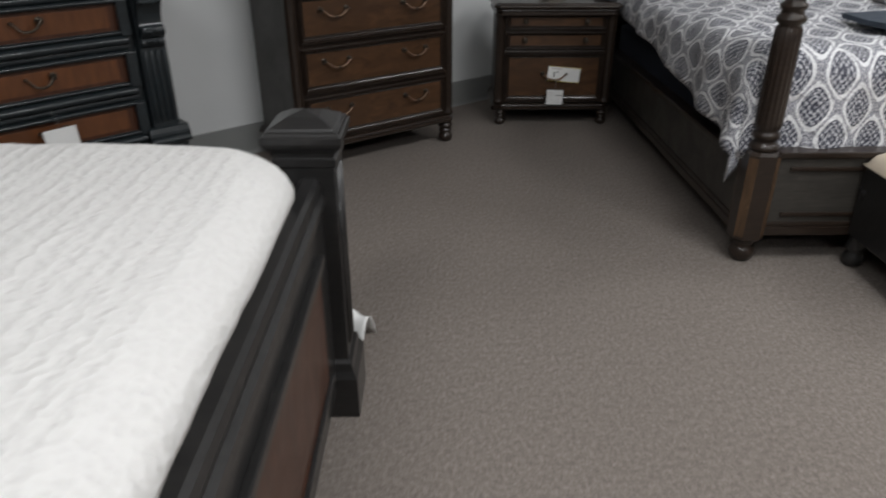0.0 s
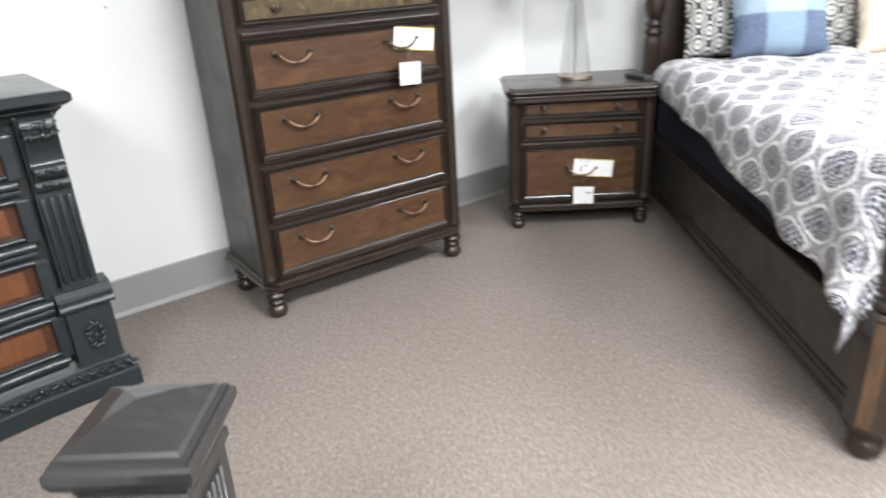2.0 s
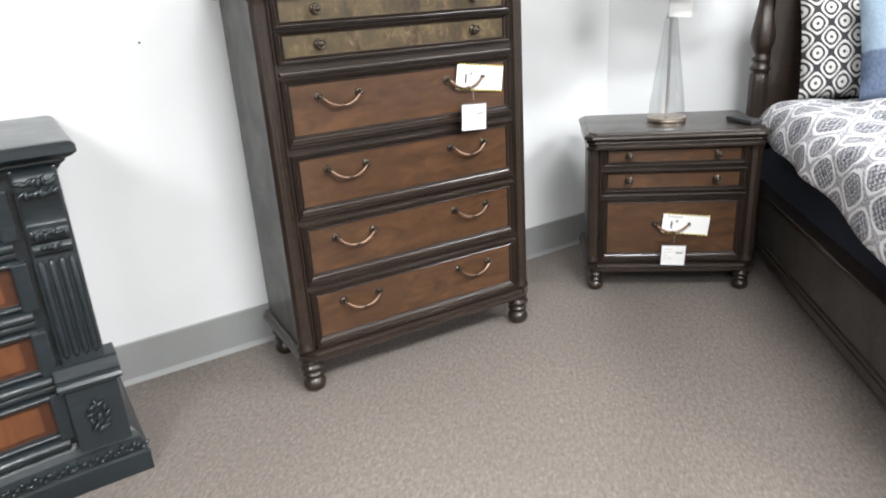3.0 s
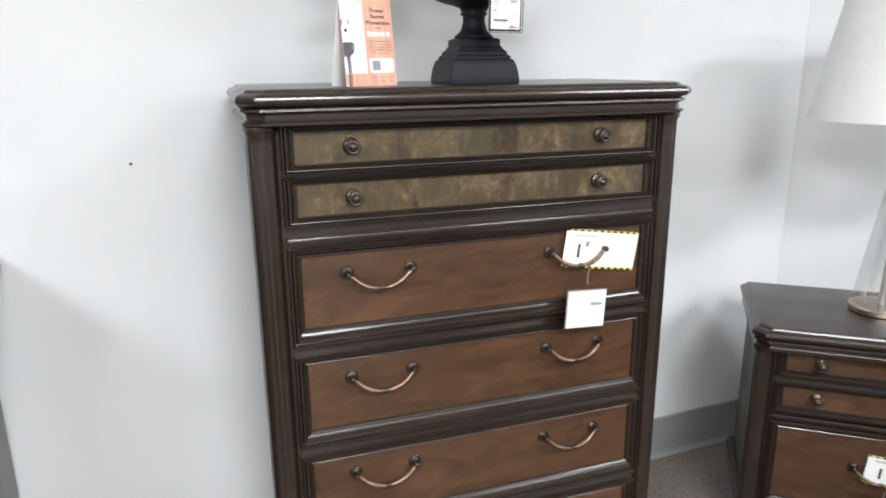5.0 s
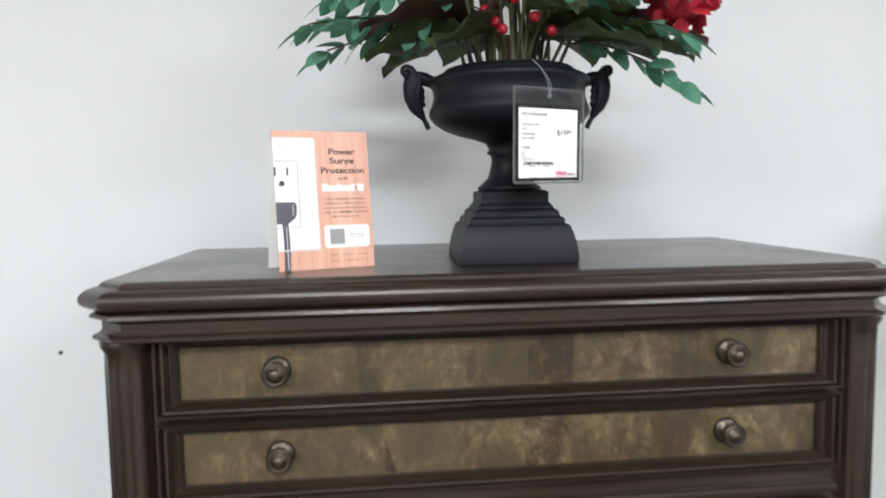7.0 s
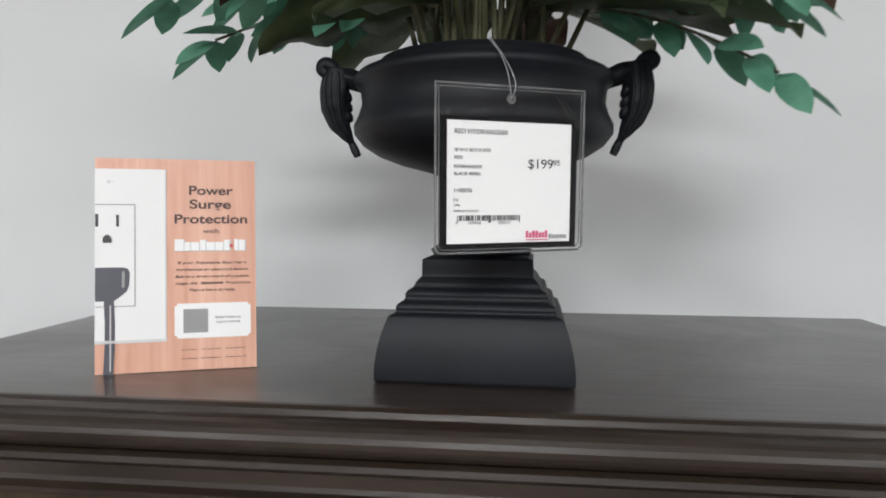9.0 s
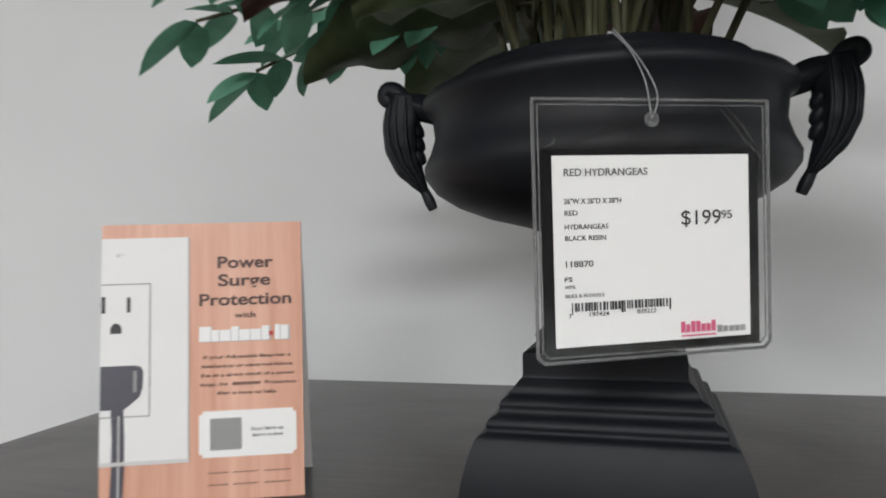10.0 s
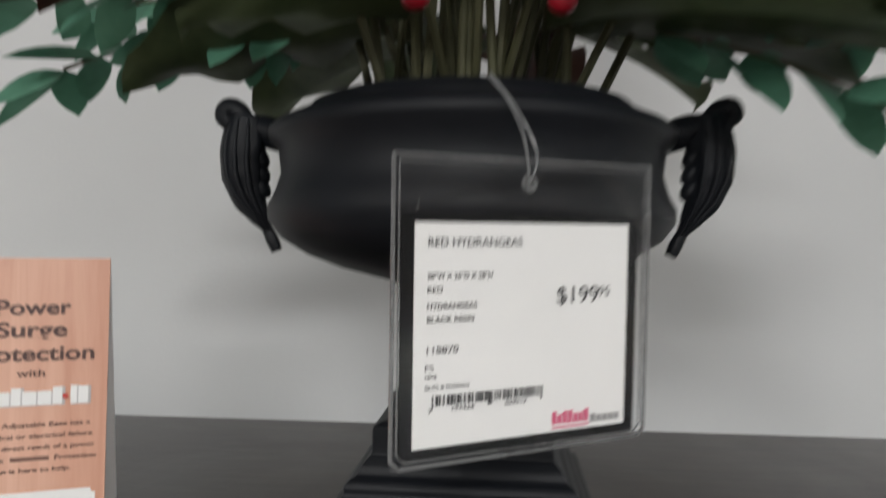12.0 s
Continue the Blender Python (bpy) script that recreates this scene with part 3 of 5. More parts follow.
# ---- poster bed ----
def bed_post(parent, u, v, high):
    """Square rubbed block on a turned foot, fluted shaft, rings, vase and a tapering top."""
    bm = bmesh.new()
    lathe(bm, [(0.020, 0), (0.034, 0.004), (0.046, 0.022), (0.048, 0.036), (0.042, 0.056), (0.030, 0.066), (0.040, 0.072), (0.040, 0.082), (0.044, 0.09)], 22, u, v)
    part("foot", bm, ESPRESSO, parent, smooth=True)
    o = part("post_block", stack(bmesh.new(), lambda g: [(a * (0.056 + g) + u, b * (0.056 + g) + v) for a, b in ((-1, -0.55), (-0.55, -1), (0.55, -1), (1, -0.55), (1, 0.55), (0.55, 1), (-0.55, 1), (-1, 0.55))], [(-0.012, 0.088), (0, 0.098), (0, 0.42), (-0.010, 0.432)]), ESPRESSO, parent, "dark octagonal block")
    for q in range(4):
        o = part("rubbed_edge", abox(-0.0175, 0.0175, -0.0012, 0.0, 0.11, 0.412, 0.0004), RUBBED, parent, "worn lighter edge")
        a = radians(45 + 90 * q)
        o.matrix_local = pose(u + 0.0615 * math.cos(a), v + 0.0615 * math.sin(a), 0, 0, 0, 135 + 90 * q)
    bm = bmesh.new()
    prof = [(0.040, 0.43), (0.050, 0.436), (0.052, 0.446), (0.046, 0.456), (0.034, 0.466), (0.040, 0.472), (0.048, 0.484), (0.044, 0.496), (0.036, 0.504), (0.044, 0.512), (0.046, 0.53), (0.046, 0.60), (0.045, 0.70), (0.044, 0.80), (0.042, 0.845), (0.034, 0.856), (0.046, 0.866), (0.048, 0.876), (0.038, 0.888), (0.034, 0.9), (0.042, 0.908), (0.042, 0.918), (0.031, 0.928), (0.031, 0.94), (0.042, 0.955), (0.052, 0.985), (0.054, 1.01), (0.050, 1.045), (0.042, 1.09), (0.034, 1.135), (0.030, 1.17), (0.036, 1.178), (0.036, 1.19), (0.028, 1.2), (0.030, 1.3), (0.026, high - 0.14), (0.034, high - 0.13), (0.022, high - 0.115), (0.036, high - 0.07), (0.020, high - 0.02), (0.004, high)]
    lathe(bm, prof, 64, u, v, None, 16, 0.10, (0.52, 0.846))
    part("turned_post", bm, ESPRESSO, parent, smooth=True)


BED_M = Matrix.Translation((0, 0, 0)) @ pose(0, 0, 0, 0, 0, DIAG)
L, R, F, HV = 1.425, 3.36, 2.985, 5.30
bed = thing("poster_bed", "dark wooden four-poster bed with turned fluted posts, made up", "bed", BED_M)
for pu in (L, R):
    bed_post(bed, pu, F, 1.95)
    bed_post(bed, pu, HV - 0.03, 1.95)


def rail(name, x0, x1, y0, y1, z0, z1, ax):
    """Board with mouldings at its top and foot, each a part."""
    e = 0.012
    part(name, abox(x0, x1, y0, y1, z0 + 0.03, z1 - 0.02, 0.002), SATIN_SHEEN, bed)
    for grow, za, zb in ((e, z0, z0 + 0.034), (e * 0.6, z0 + 0.034, z0 + 0.052), (e, z1 - 0.022, z1)):
        if ax == "v":
            part("moulding", abox(x0 - grow, x1 + grow, y0, y1, za, zb, 0.005), ESPRESSO, bed)
        else:
            part("moulding", abox(x0, x1, y0 - grow, y1 + grow, za, zb, 0.005), ESPRESSO, bed)


rail("side_rail", L - 0.025, L + 0.025, F + 0.05, HV - 0.08, 0.10, 0.37, "v")
rail("side_rail", R - 0.025, R + 0.025, F + 0.05, HV - 0.08, 0.10, 0.37, "v")
rail("footboard", L + 0.05, R - 0.05, F - 0.025, F + 0.025, 0.11, 0.43, "u")
for za in (0.185, 0.36):
    part("moulding", abox(L + 0.10, R - 0.10, F - 0.034, F - 0.024, za, za + 0.015, 0.003), ESPRESSO, bed)
bm = bmesh.new()
n = 24
low, top_ = [], []
for side in (0, 1):
    row_a, row_b = [], []
    for i in range(n + 1):
        a = i / n
        x = L + 0.03 + (R - L - 0.06) * a
        zt = 1.18 + 0.20 * math.sin(math.pi * a) ** 1.5 + 0.03 * math.cos(6 * math.pi * a)
        row_a.append(bm.verts.new((x, HV - 0.06 + 0.06 * side, 0.3)))
        row_b.append(bm.verts.new((x, HV - 0.06 + 0.06 * side, zt)))
    low.append(row_a)
    top_.append(row_b)
for i in range(n):
    bm.faces.new((low[0][i], low[0][i + 1], top_[0][i + 1], top_[0][i]))
    bm.faces.new((low[1][i + 1], low[1][i], top_[1][i], top_[1][i + 1]))
    bm.faces.new((top_[0][i], top_[0][i + 1], top_[1][i + 1], top_[1][i]))
    bm.faces.new((low[0][i], low[1][i], low[1][i + 1], low[0][i + 1]))
bm.faces.new((low[0][0], top_[0][0], top_[1][0], low[1][0]))
bm.faces.new((low[0][n], low[1][n], top_[1][n], top_[0][n]))
part("headboard", bm, ESPRESSO, bed)

# box spring and mattress under the covers
spring = thing("box_spring", "navy cloth covered box spring on the poster bed", "box spring", BED_M)
part("cover", abox(L + 0.03, R - 0.03, F + 0.12, HV - 0.07, 0.30, 0.52, 0.03), NAVY, spring)
mt = thing("mattress", "white mattress under the printed comforter", "mattress", BED_M)
part("cover", abox(L + 0.06, R - 0.06, F + 0.15, HV - 0.08, 0.521, 0.68, 0.05), KNIT, mt)


def wav(x, y, k=1.0):
    return k * (noise.noise(Vector((x * 3.1, y * 3.1, 0.7))) * 0.6 + noise.noise(Vector((x * 8.3, y * 8.3, 4.1))) * 0.3)


def comforter():
    """Puffy cover that lies on the mattress and hangs over its sides and foot, lower towards the foot."""
    x0, x1, y0, y1, zt = L + 0.02, R - 0.02, F + 0.145, HV - 0.30, 0.735
    over_s, over_f, r = 0.36, 0.43, 0.09
    w, d = x1 - x0, y1 - y0

    def bend(s, a, c, over):
        """Flat distance to a place across and a drop, round a soft edge."""
        if s < 0:
            e = -s
            q = r * math.pi / 2
            if e < q:
                an = e / r
                return a - r * math.sin(an) * 0.9, r * (1 - math.cos(an))
            return a - r * 0.9 - 0.08 * (e - q), r + (e - q)
        return a + s, 0.0

    def fn(i, j):
        over = 0.15 + 0.27 * (1 - j) ** 1.4
        s = -over + i * (w + 2 * over)
        t = -over_f + j * (d + over_f)
        if s > w / 2:
            x, dx = bend(w - s, 0.0, 0, over)
            x = x1 - x
        else:
            x, dx = bend(s, 0.0, 0, over)
            x = x0 + x
        y, dy = bend(t, 0.0, 0, over_f)
        y = y0 + y
        drop = max(dx, dy) + 0.22 * min(dx, dy)
        puff = wav(x, y, 0.035) + 0.012 * math.sin(s * 17 + 2 * math.sin(t * 5))
        crown = 0.025 * (1 - (2 * i - 1) ** 4) * min(1, max(0, t + 0.1) * 1.6)
        side = 0.0
        if dx > r * 0.5:
            side = 0.022 * math.sin(t * 15 + 1.5 * math.sin(t * 4)) * min(1, dx / 0.3)
        foot = 0.022 * math.sin(s * 19 + math.sin(s * 5)) * min(1, dy / 0.3) if dy > r * 0.5 else 0
        z = zt + crown - drop + puff * (1 if drop < 0.05 else 0.3)
        return Vector((x + (side if s < w / 2 else -side), y + foot, max(z, 0.39 if dy > dx else 0.27)))

    def flat(i, j):
        over = 0.15 + 0.27 * (1 - j) ** 1.4
        return (-over + i * (w + 2 * over), -over_f + j * (d + over_f))

    bm = bmesh.new()
    grid_mesh(bm, 110, 90, fn, flat)
    return bm


cf = part("comforter", comforter(), QUILT, smooth=True)
cf.matrix_world = BED_M
mod = cf.modifiers.new("thick", "SOLIDIFY")
mod.thickness, mod.offset = 0.018, 1
tagged(cf, "grey and white medallion-print comforter draped over the poster bed", "comforter")

bm = bmesh.new()


def throw_fn(i, j):
    x, y = 1.95 + 1.40 * i, 3.16 + 0.46 * j
    return Vector((x, y, 0.785 - 0.12 * max(0, i - 0.9) / 0.1 + 0.004 * math.sin(9 * i) + wav(x, y, 0.012)))


grid_mesh(bm, 16, 8, throw_fn)
th = part("bed_runner", bm, RUNNER)
th.matrix_world = BED_M
mod = th.modifiers.new("thick", "SOLIDIFY")
mod.thickness, mod.offset = 0.02, 1
tagged(th, "folded dark navy runner lying across the comforter", "bed runner")


def pillow(name, label, m, w, h, d, material, pinch=0.35):
    """Stuffed cushion standing in the local xz plane."""
    bm = bmesh.new()
    n = 18
    for s in (-1, 1):
        def fn(i, j, s=s):
            a, c = 2 * i - 1, 2 * j - 1
            k = (1 - abs(a) ** 2.6) * (1 - abs(c) ** 2.6)
            edge = 1 - pinch * 0.22 * (a * a * (1 - c * c) * 0.6 + c * c * (1 - a * a) * 0.6)
            return Vector((a * w / 2 * edge, s * (d / 2 * max(k, 0) ** 0.5 + 0.003) + 0.006 * noise.noise(Vector((a * 3, c * 3, s))), h / 2 + c * h / 2 * edge))
        grid_mesh(bm, n, n, fn, lambda i, j: (i * w, j * h))
    bmesh.ops.remove_doubles(bm, verts=bm.verts[:], dist=0.0065)
    o = part(name, bm, material, smooth=True)
    o.matrix_world = m
    return tagged(o, label, "pillow", "pillows on the poster bed")


def patch_mat():
    """Blue cushion front: pale top, navy foot and a lighter stitched stripe."""
    m, nt, b = mat("blue_patchwork")
    sep = nt.nodes.new("ShaderNodeSeparateXYZ")
    nt.links.new(coords(nt), sep.inputs[0])
    lo = ramp(nt, sep.outputs[2], [(0.19, (0.035, 0.065, 0.14)), (0.20, (0.24, 0.33, 0.42))])
    hi = ramp(nt, sep.outputs[2], [(0.19, (0.17, 0.26, 0.36)), (0.20, (0.36, 0.46, 0.53))])
    a = node(nt, "ShaderNodeMath")
    a.operation = "ABSOLUTE"
    nt.links.new(sep.outputs[0], a.inputs[0])
    st = ramp(nt, a.outputs[0], [(0.085, (1, 1, 1)), (0.09, (0, 0, 0))])
    c = mixc(nt, st, lo, hi)
    wv = noise_tex(nt, coords(nt, (300, 300, 60)), 1.0, 3)
    c = mixc(nt, 0.25, c, ramp(nt, wv, [(0.3, (0.05, 0.08, 0.12)), (0.7, (0.45, 0.5, 0.55))]))
    nt.links.new(c, b.inputs["Base Color"])
    b.inputs["Roughness"].default_value = 0.9
    bump(nt, b, wv, 0.4, 0.003)
    return m


def key_mat():
    """White cotton with a black diamond print."""
    m, nt, b = mat("diamond_print")
    sep = nt.nodes.new("ShaderNodeSeparateXYZ")
    nt.links.new(coords(nt, (62, 50, 1), kind="UV"), sep.inputs[0])
    waves = []
    for k in (0, 1):
        w = node(nt, "ShaderNodeMath")
        w.operation = "COSINE"
        nt.links.new(sep.outputs[k], w.inputs[0])
        waves.append(w.outputs[0])
    both = node(nt, "ShaderNodeMath")
    nt.links.new(waves[0], both.inputs[0])
    nt.links.new(waves[1], both.inputs[1])
    rings = node(nt, "ShaderNodeMath")
    rings.operation = "PINGPONG"
    rings.inputs[1].default_value = 0.55
    nt.links.new(both.outputs[0], rings.inputs[0])
    nt.links.new(ramp(nt, rings.outputs[0], [(0.24, (0.045, 0.045, 0.05)), (0.30, (0.70, 0.69, 0.66))]), b.inputs["Base Color"])
    b.inputs["Roughness"].default_value = 0.9
    return m


PATCH, KEY = patch_mat(), key_mat()
zp = 0.75
pillow("pillow", "black and white diamond-print pillow leaning on headboard", BED_M @ pose(1.78, 5.06, zp, -16), 0.50, 0.48, 0.16, KEY)
pillow("pillow", "blue patchwork cushion standing on the comforter", BED_M @ pose(1.92, 4.86, zp + 0.02, -20), 0.46, 0.46, 0.15, PATCH)
pillow("pillow", "black and white diamond-print pillow leaning on headboard", BED_M @ pose(2.22, 5.08, zp, -16), 0.50, 0.48, 0.16, KEY)
pillow("pillow", "cream cushion standing against the headboard", BED_M @ pose(2.52, 4.88, zp, -18), 0.46, 0.44, 0.15, CREAM)
pillow("pillow", "large white linen pillow standing on the bed", BED_M @ pose(2.92, 4.92, zp, -18), 0.70, 0.50, 0.18, LINEN)

bm = bmesh.new()


def fold_fn(i, j):
    y = 3.66 + 1.1 * j
    x = 2.26 + 0.32 * j + (1.14 - 0.32 * j) * i
    edge = min(1, 6 * min(i + 0.05, j, 1 - j))
    return Vector((x, y, 0.785 + 0.10 * edge + 0.02 * noise.noise(Vector((x * 5, y * 5, 2))) - 0.22 * max(0, i - 0.75)))


grid_mesh(bm, 30, 30, fold_fn)
o = part("folded_duvet", bm, LINEN, smooth=True)
o.matrix_world = BED_M
mod = o.modifiers.new("thick", "SOLIDIFY")
mod.thickness, mod.offset = 0.05, -1
tagged(o, "bright white folded duvet on the poster bed", "duvet")

# ---- bench ----
bench = thing("bench", "dark wooden bed-end bench with cream upholstered seat", "bench", BED_M)
b0, b1, c0, c1 = 1.775, 3.0, 2.52, 2.955
for px in (b0 + 0.045, b1 - 0.045):
    for py in (c0 + 0.04, c1 - 0.03):
        bm = bmesh.new()
        lathe(bm, [(0.020, 0), (0.034, 0.012), (0.038, 0.032), (0.030, 0.052), (0.024, 0.06), (0.034, 0.068), (0.034, 0.08), (0.028, 0.1), (0.038, 0.28), (0.042, 0.30)], 18, px, py)
        part("leg", bm, BLACKWOOD, bench, smooth=True)
part("seat_frame", abox(b0 + 0.01, b1 - 0.01, c0 + 0.01, c1 - 0.01, 0.12, 0.385, 0.006), BLACKWOOD, bench)
bm = bmesh.new()


def seat_fn(i, j):
    a, c = 2 * i - 1, 2 * j - 1
    k = (1 - abs(a) ** 12) * (1 - abs(c) ** 7)
    return Vector((b0 + (b1 - b0) * i, c0 + (c1 - c0) * j, 0.39 + 0.075 * max(k, 0) ** 0.5))


grid_mesh(bm, 40, 24, seat_fn)
es = [e for e in bm.edges if e.is_boundary]
r = bmesh.ops.extrude_edge_only(bm, edges=es)
for v in r["geom"]:
    if isinstance(v, bmesh.types.BMVert):
        v.co.z = 0.384
part("seat_pad", bm, CREAM, bench, "cream upholstered pad", smooth=True)

# ---- lamp on the nightstand ----
LAMPGLASS = glass_mat("lamp_glass", 0.08, (0.90, 0.91, 0.91), 0.14)
NICKEL = plain("warm_nickel", (0.52, 0.44, 0.36), 0.25, 0.9, 0.1, 60)
LAMP_M = at_uv(0.97, 4.97, 0.7055)
lamp = thing("table_lamp", "clear glass cone table lamp with brass base and white drum shade", "table lamp", LAMP_M)
bm = bmesh.new()
lathe(bm, [(0.078, 0), (0.082, 0.003), (0.082, 0.016), (0.078, 0.019), (0.02, 0.02)], 40)
part("base", bm, NICKEL, lamp, "satin metal disc", smooth=False)
bm = bmesh.new()
prof = [(0.074, 0.021), (0.073, 0.06), (0.060, 0.16), (0.046, 0.26), (0.033, 0.36), (0.026, 0.42)]
rings = []
for r_, z_ in prof:
    rings.append([bm.verts.new((r_ * math.cos(2 * math.pi * k / 36), r_ * math.sin(2 * math.pi * k / 36), z_)) for k in range(36)])
for a, c in zip(rings, rings[1:]):
    for k in range(36):
        bm.faces.new((a[k], a[(k + 1) % 36], c[(k + 1) % 36], c[k]))
g = part("glass_body", bm, LAMPGLASS, lamp, "clear glass cone", smooth=True)
g.visible_shadow = False
bm = bmesh.new()
lathe(bm, [(0.007, 0.02), (0.006, 0.42), (0.02, 0.422), (0.02, 0.44), (0.012, 0.45), (0.012, 0.50), (0.018, 0.505), (0.018, 0.56)], 16)
part("stem", bm, plain("silvered", (0.80, 0.81, 0.83), 0.2, 0.25, 0.05, 30, bumpy=0.1), lamp, "silvered tube", smooth=True)
bm = bmesh.new()
sr = [(0.254, 0.552), (0.196, 0.87)]
for ins in (0, 1):
    rr = [[bm.verts.new(((r_ - 0.003 * ins) * math.cos(2 * math.pi * k / 48), (r_ - 0.003 * ins) * math.sin(2 * math.pi * k / 48), z_)) for k in range(48)] for r_, z_ in sr]
    for k in range(48):
        bm.faces.new((rr[0][k], rr[0][(k + 1) % 48], rr[1][(k + 1) % 48], rr[1][k]))
part("shade", bm, SHADE, lamp, "white fabric shade", smooth=True)
bm = bmesh.new()
for k in range(3):
    a = 2 * math.pi * k / 3
    tube(bm, [(0, 0, 0.556), (0.250 * math.cos(a), 0.250 * math.sin(a), 0.559)], 0.002, 6)
part("shade_fitter", bm, IRON, lamp)
lt = thing("price_pocket", "clear plastic pocket with white price card hanging on the lamp", "price tag", LAMP_M @ pose(0.035, -0.03, 0.53, 0, 4, 0))
part("card", abox(-0.045, 0.045, -0.001, 0.001, -0.105, -0.02), PAPER, lt)
part("sleeve", abox(-0.05, 0.05, -0.002, 0.002, -0.112, 0.01), SLEEVE, lt)
bm = bmesh.new()
tube(bm, [(-0.02, 0.02, 0.0), (-0.03, 0.0, -0.006), (0, 0, -0.004)], 0.001, 6)
part("string", bm, GREY, lt)
rc = thing("remote_control", "small black remote control lying on the nightstand", "remote control", at_uv(1.265, 4.87, 0.7055, 25))
part("body", abox(-0.03, 0.03, -0.075, 0.075, 0, 0.018, 0.005), INK, rc)

# dark twig stitched on the white pillow
tw = thing("twig", "thin dark decorative twig lying on the white pillow", "decoration", BED_M @ pose(2.98, 4.80, 0.99))
bm = bmesh.new()
tube(bm, [(-0.16, -0.03, -0.02), (-0.06, -0.035, 0.0), (0.05, -0.035, -0.005), (0.15, -0.03, 0.02)], [0.005, 0.004, 0.004, 0.002], 6)
part("branch", bm, IRON, tw)
bm = bmesh.new()
tube(bm, [(0.0, -0.035, -0.002), (0.06, -0.037, 0.03)], [0.003, 0.0015], 6)
part("side_branch", bm, IRON, tw)


# ---- white bed with newel posts ----
NEW_U, NEW_V = -0.022, 2.18
wb = thing("panel_bed", "black wooden panel bed with square capped footboard posts", "bed", BED_M)


def newel(u, v):
    """Square footboard post: flared base, reeded face, stepped cap with a low pyramid."""
    p = thing("post", "", "", pose(u, v, 0))
    p.parent = wb
    p.matrix_local = pose(u, v, 0)
    part("shaft", stack(bmesh.new(), square(0.065), [(0.022, 0.0), (0.022, 0.12), (0.012, 0.14), (0.008, 0.16), (0.0, 0.17), (0.0, 0.685), (0.006, 0.69), (0.006, 0.705), (0.0, 0.71)]), BLACKWOOD, p)
    part("cap", stack(bmesh.new(), square(0.065), [(0.0, 0.708), (0.004, 0.72), (0.018, 0.735), (0.022, 0.745), (0.022, 0.758), (0.017, 0.762), (0.015, 0.767), (0.008, 0.770), (0.004, 0.775), (-0.030, 0.792), (-0.0635, 0.802)]), BLACKWOOD, p)
    for s in (1,):
        for k in range(5):
            x = -0.032 + 0.016 * k
            bm = bmesh.new()
            tube(bm, [(0.0655, x, 0.20), (0.0655, x, 0.67)], 0.0055, 6)
            part("reed", bm, BLACKWOOD, p, smooth=True)
    return p


newel(NEW_U, NEW_V)
newel(NEW_U, NEW_V - 1.72)
bm = bmesh.new()
fa, fb = NEW_V - 1.72 + 0.064, NEW_V - 0.064
box(bm, NEW_U - 0.03, NEW_U + 0.03, fa, fb, 0.08, 0.63, 0.003)
part("footboard", bm, BLACKWOOD, wb)
bm = bmesh.new()
pts = [(-0.045, 0.625), (-0.05, 0.64), (-0.042, 0.655), (-0.02, 0.662), (0.02, 0.662), (0.034, 0.655), (0.04, 0.64), (0.034, 0.625), (0.05, 0.615), (0.052, 0.6), (0.04, 0.585), (0.03, 0.58), (-0.03, 0.58)]
a = [bm.verts.new((NEW_U + 0.62 * x + 0.008, fa, z)) for x, z in pts]
c = [bm.verts.new((NEW_U + 0.62 * x + 0.008, fb, z)) for x, z in pts]
for i in range(len(pts)):
    j = (i + 1) % len(pts)
    bm.faces.new((a[i], a[j], c[j], c[i]))
bm.faces.new(a)
bm.faces.new(c[::-1])
part("top_rail", bm, BLACKWOOD, wb)
part("inset_panel", abox(NEW_U + 0.03, NEW_U + 0.036, fa + 0.12, fb - 0.12, 0.2, 0.5, 0.002), CHERRY, wb, "reddish cherry panel")
bm = bmesh.new()
for z in (0.19, 0.51):
    box(bm, NEW_U + 0.029, NEW_U + 0.046, fa + 0.10, fb - 0.10, z - 0.012, z + 0.012, 0.004)
part("panel_moulding", bm, BLACKWOOD, wb)
for v in (NEW_V - 0.06, NEW_V - 1.66):
    part("side_rail", abox(-2.15, NEW_U - 0.06, v - 0.02, v + 0.02, 0.0, 0.36, 0.004), BLACKWOOD, wb)

bm = bmesh.new()
mw0, mw1, mv0, mv1 = -2.12, 0.006, NEW_V - 1.66, NEW_V - 0.072


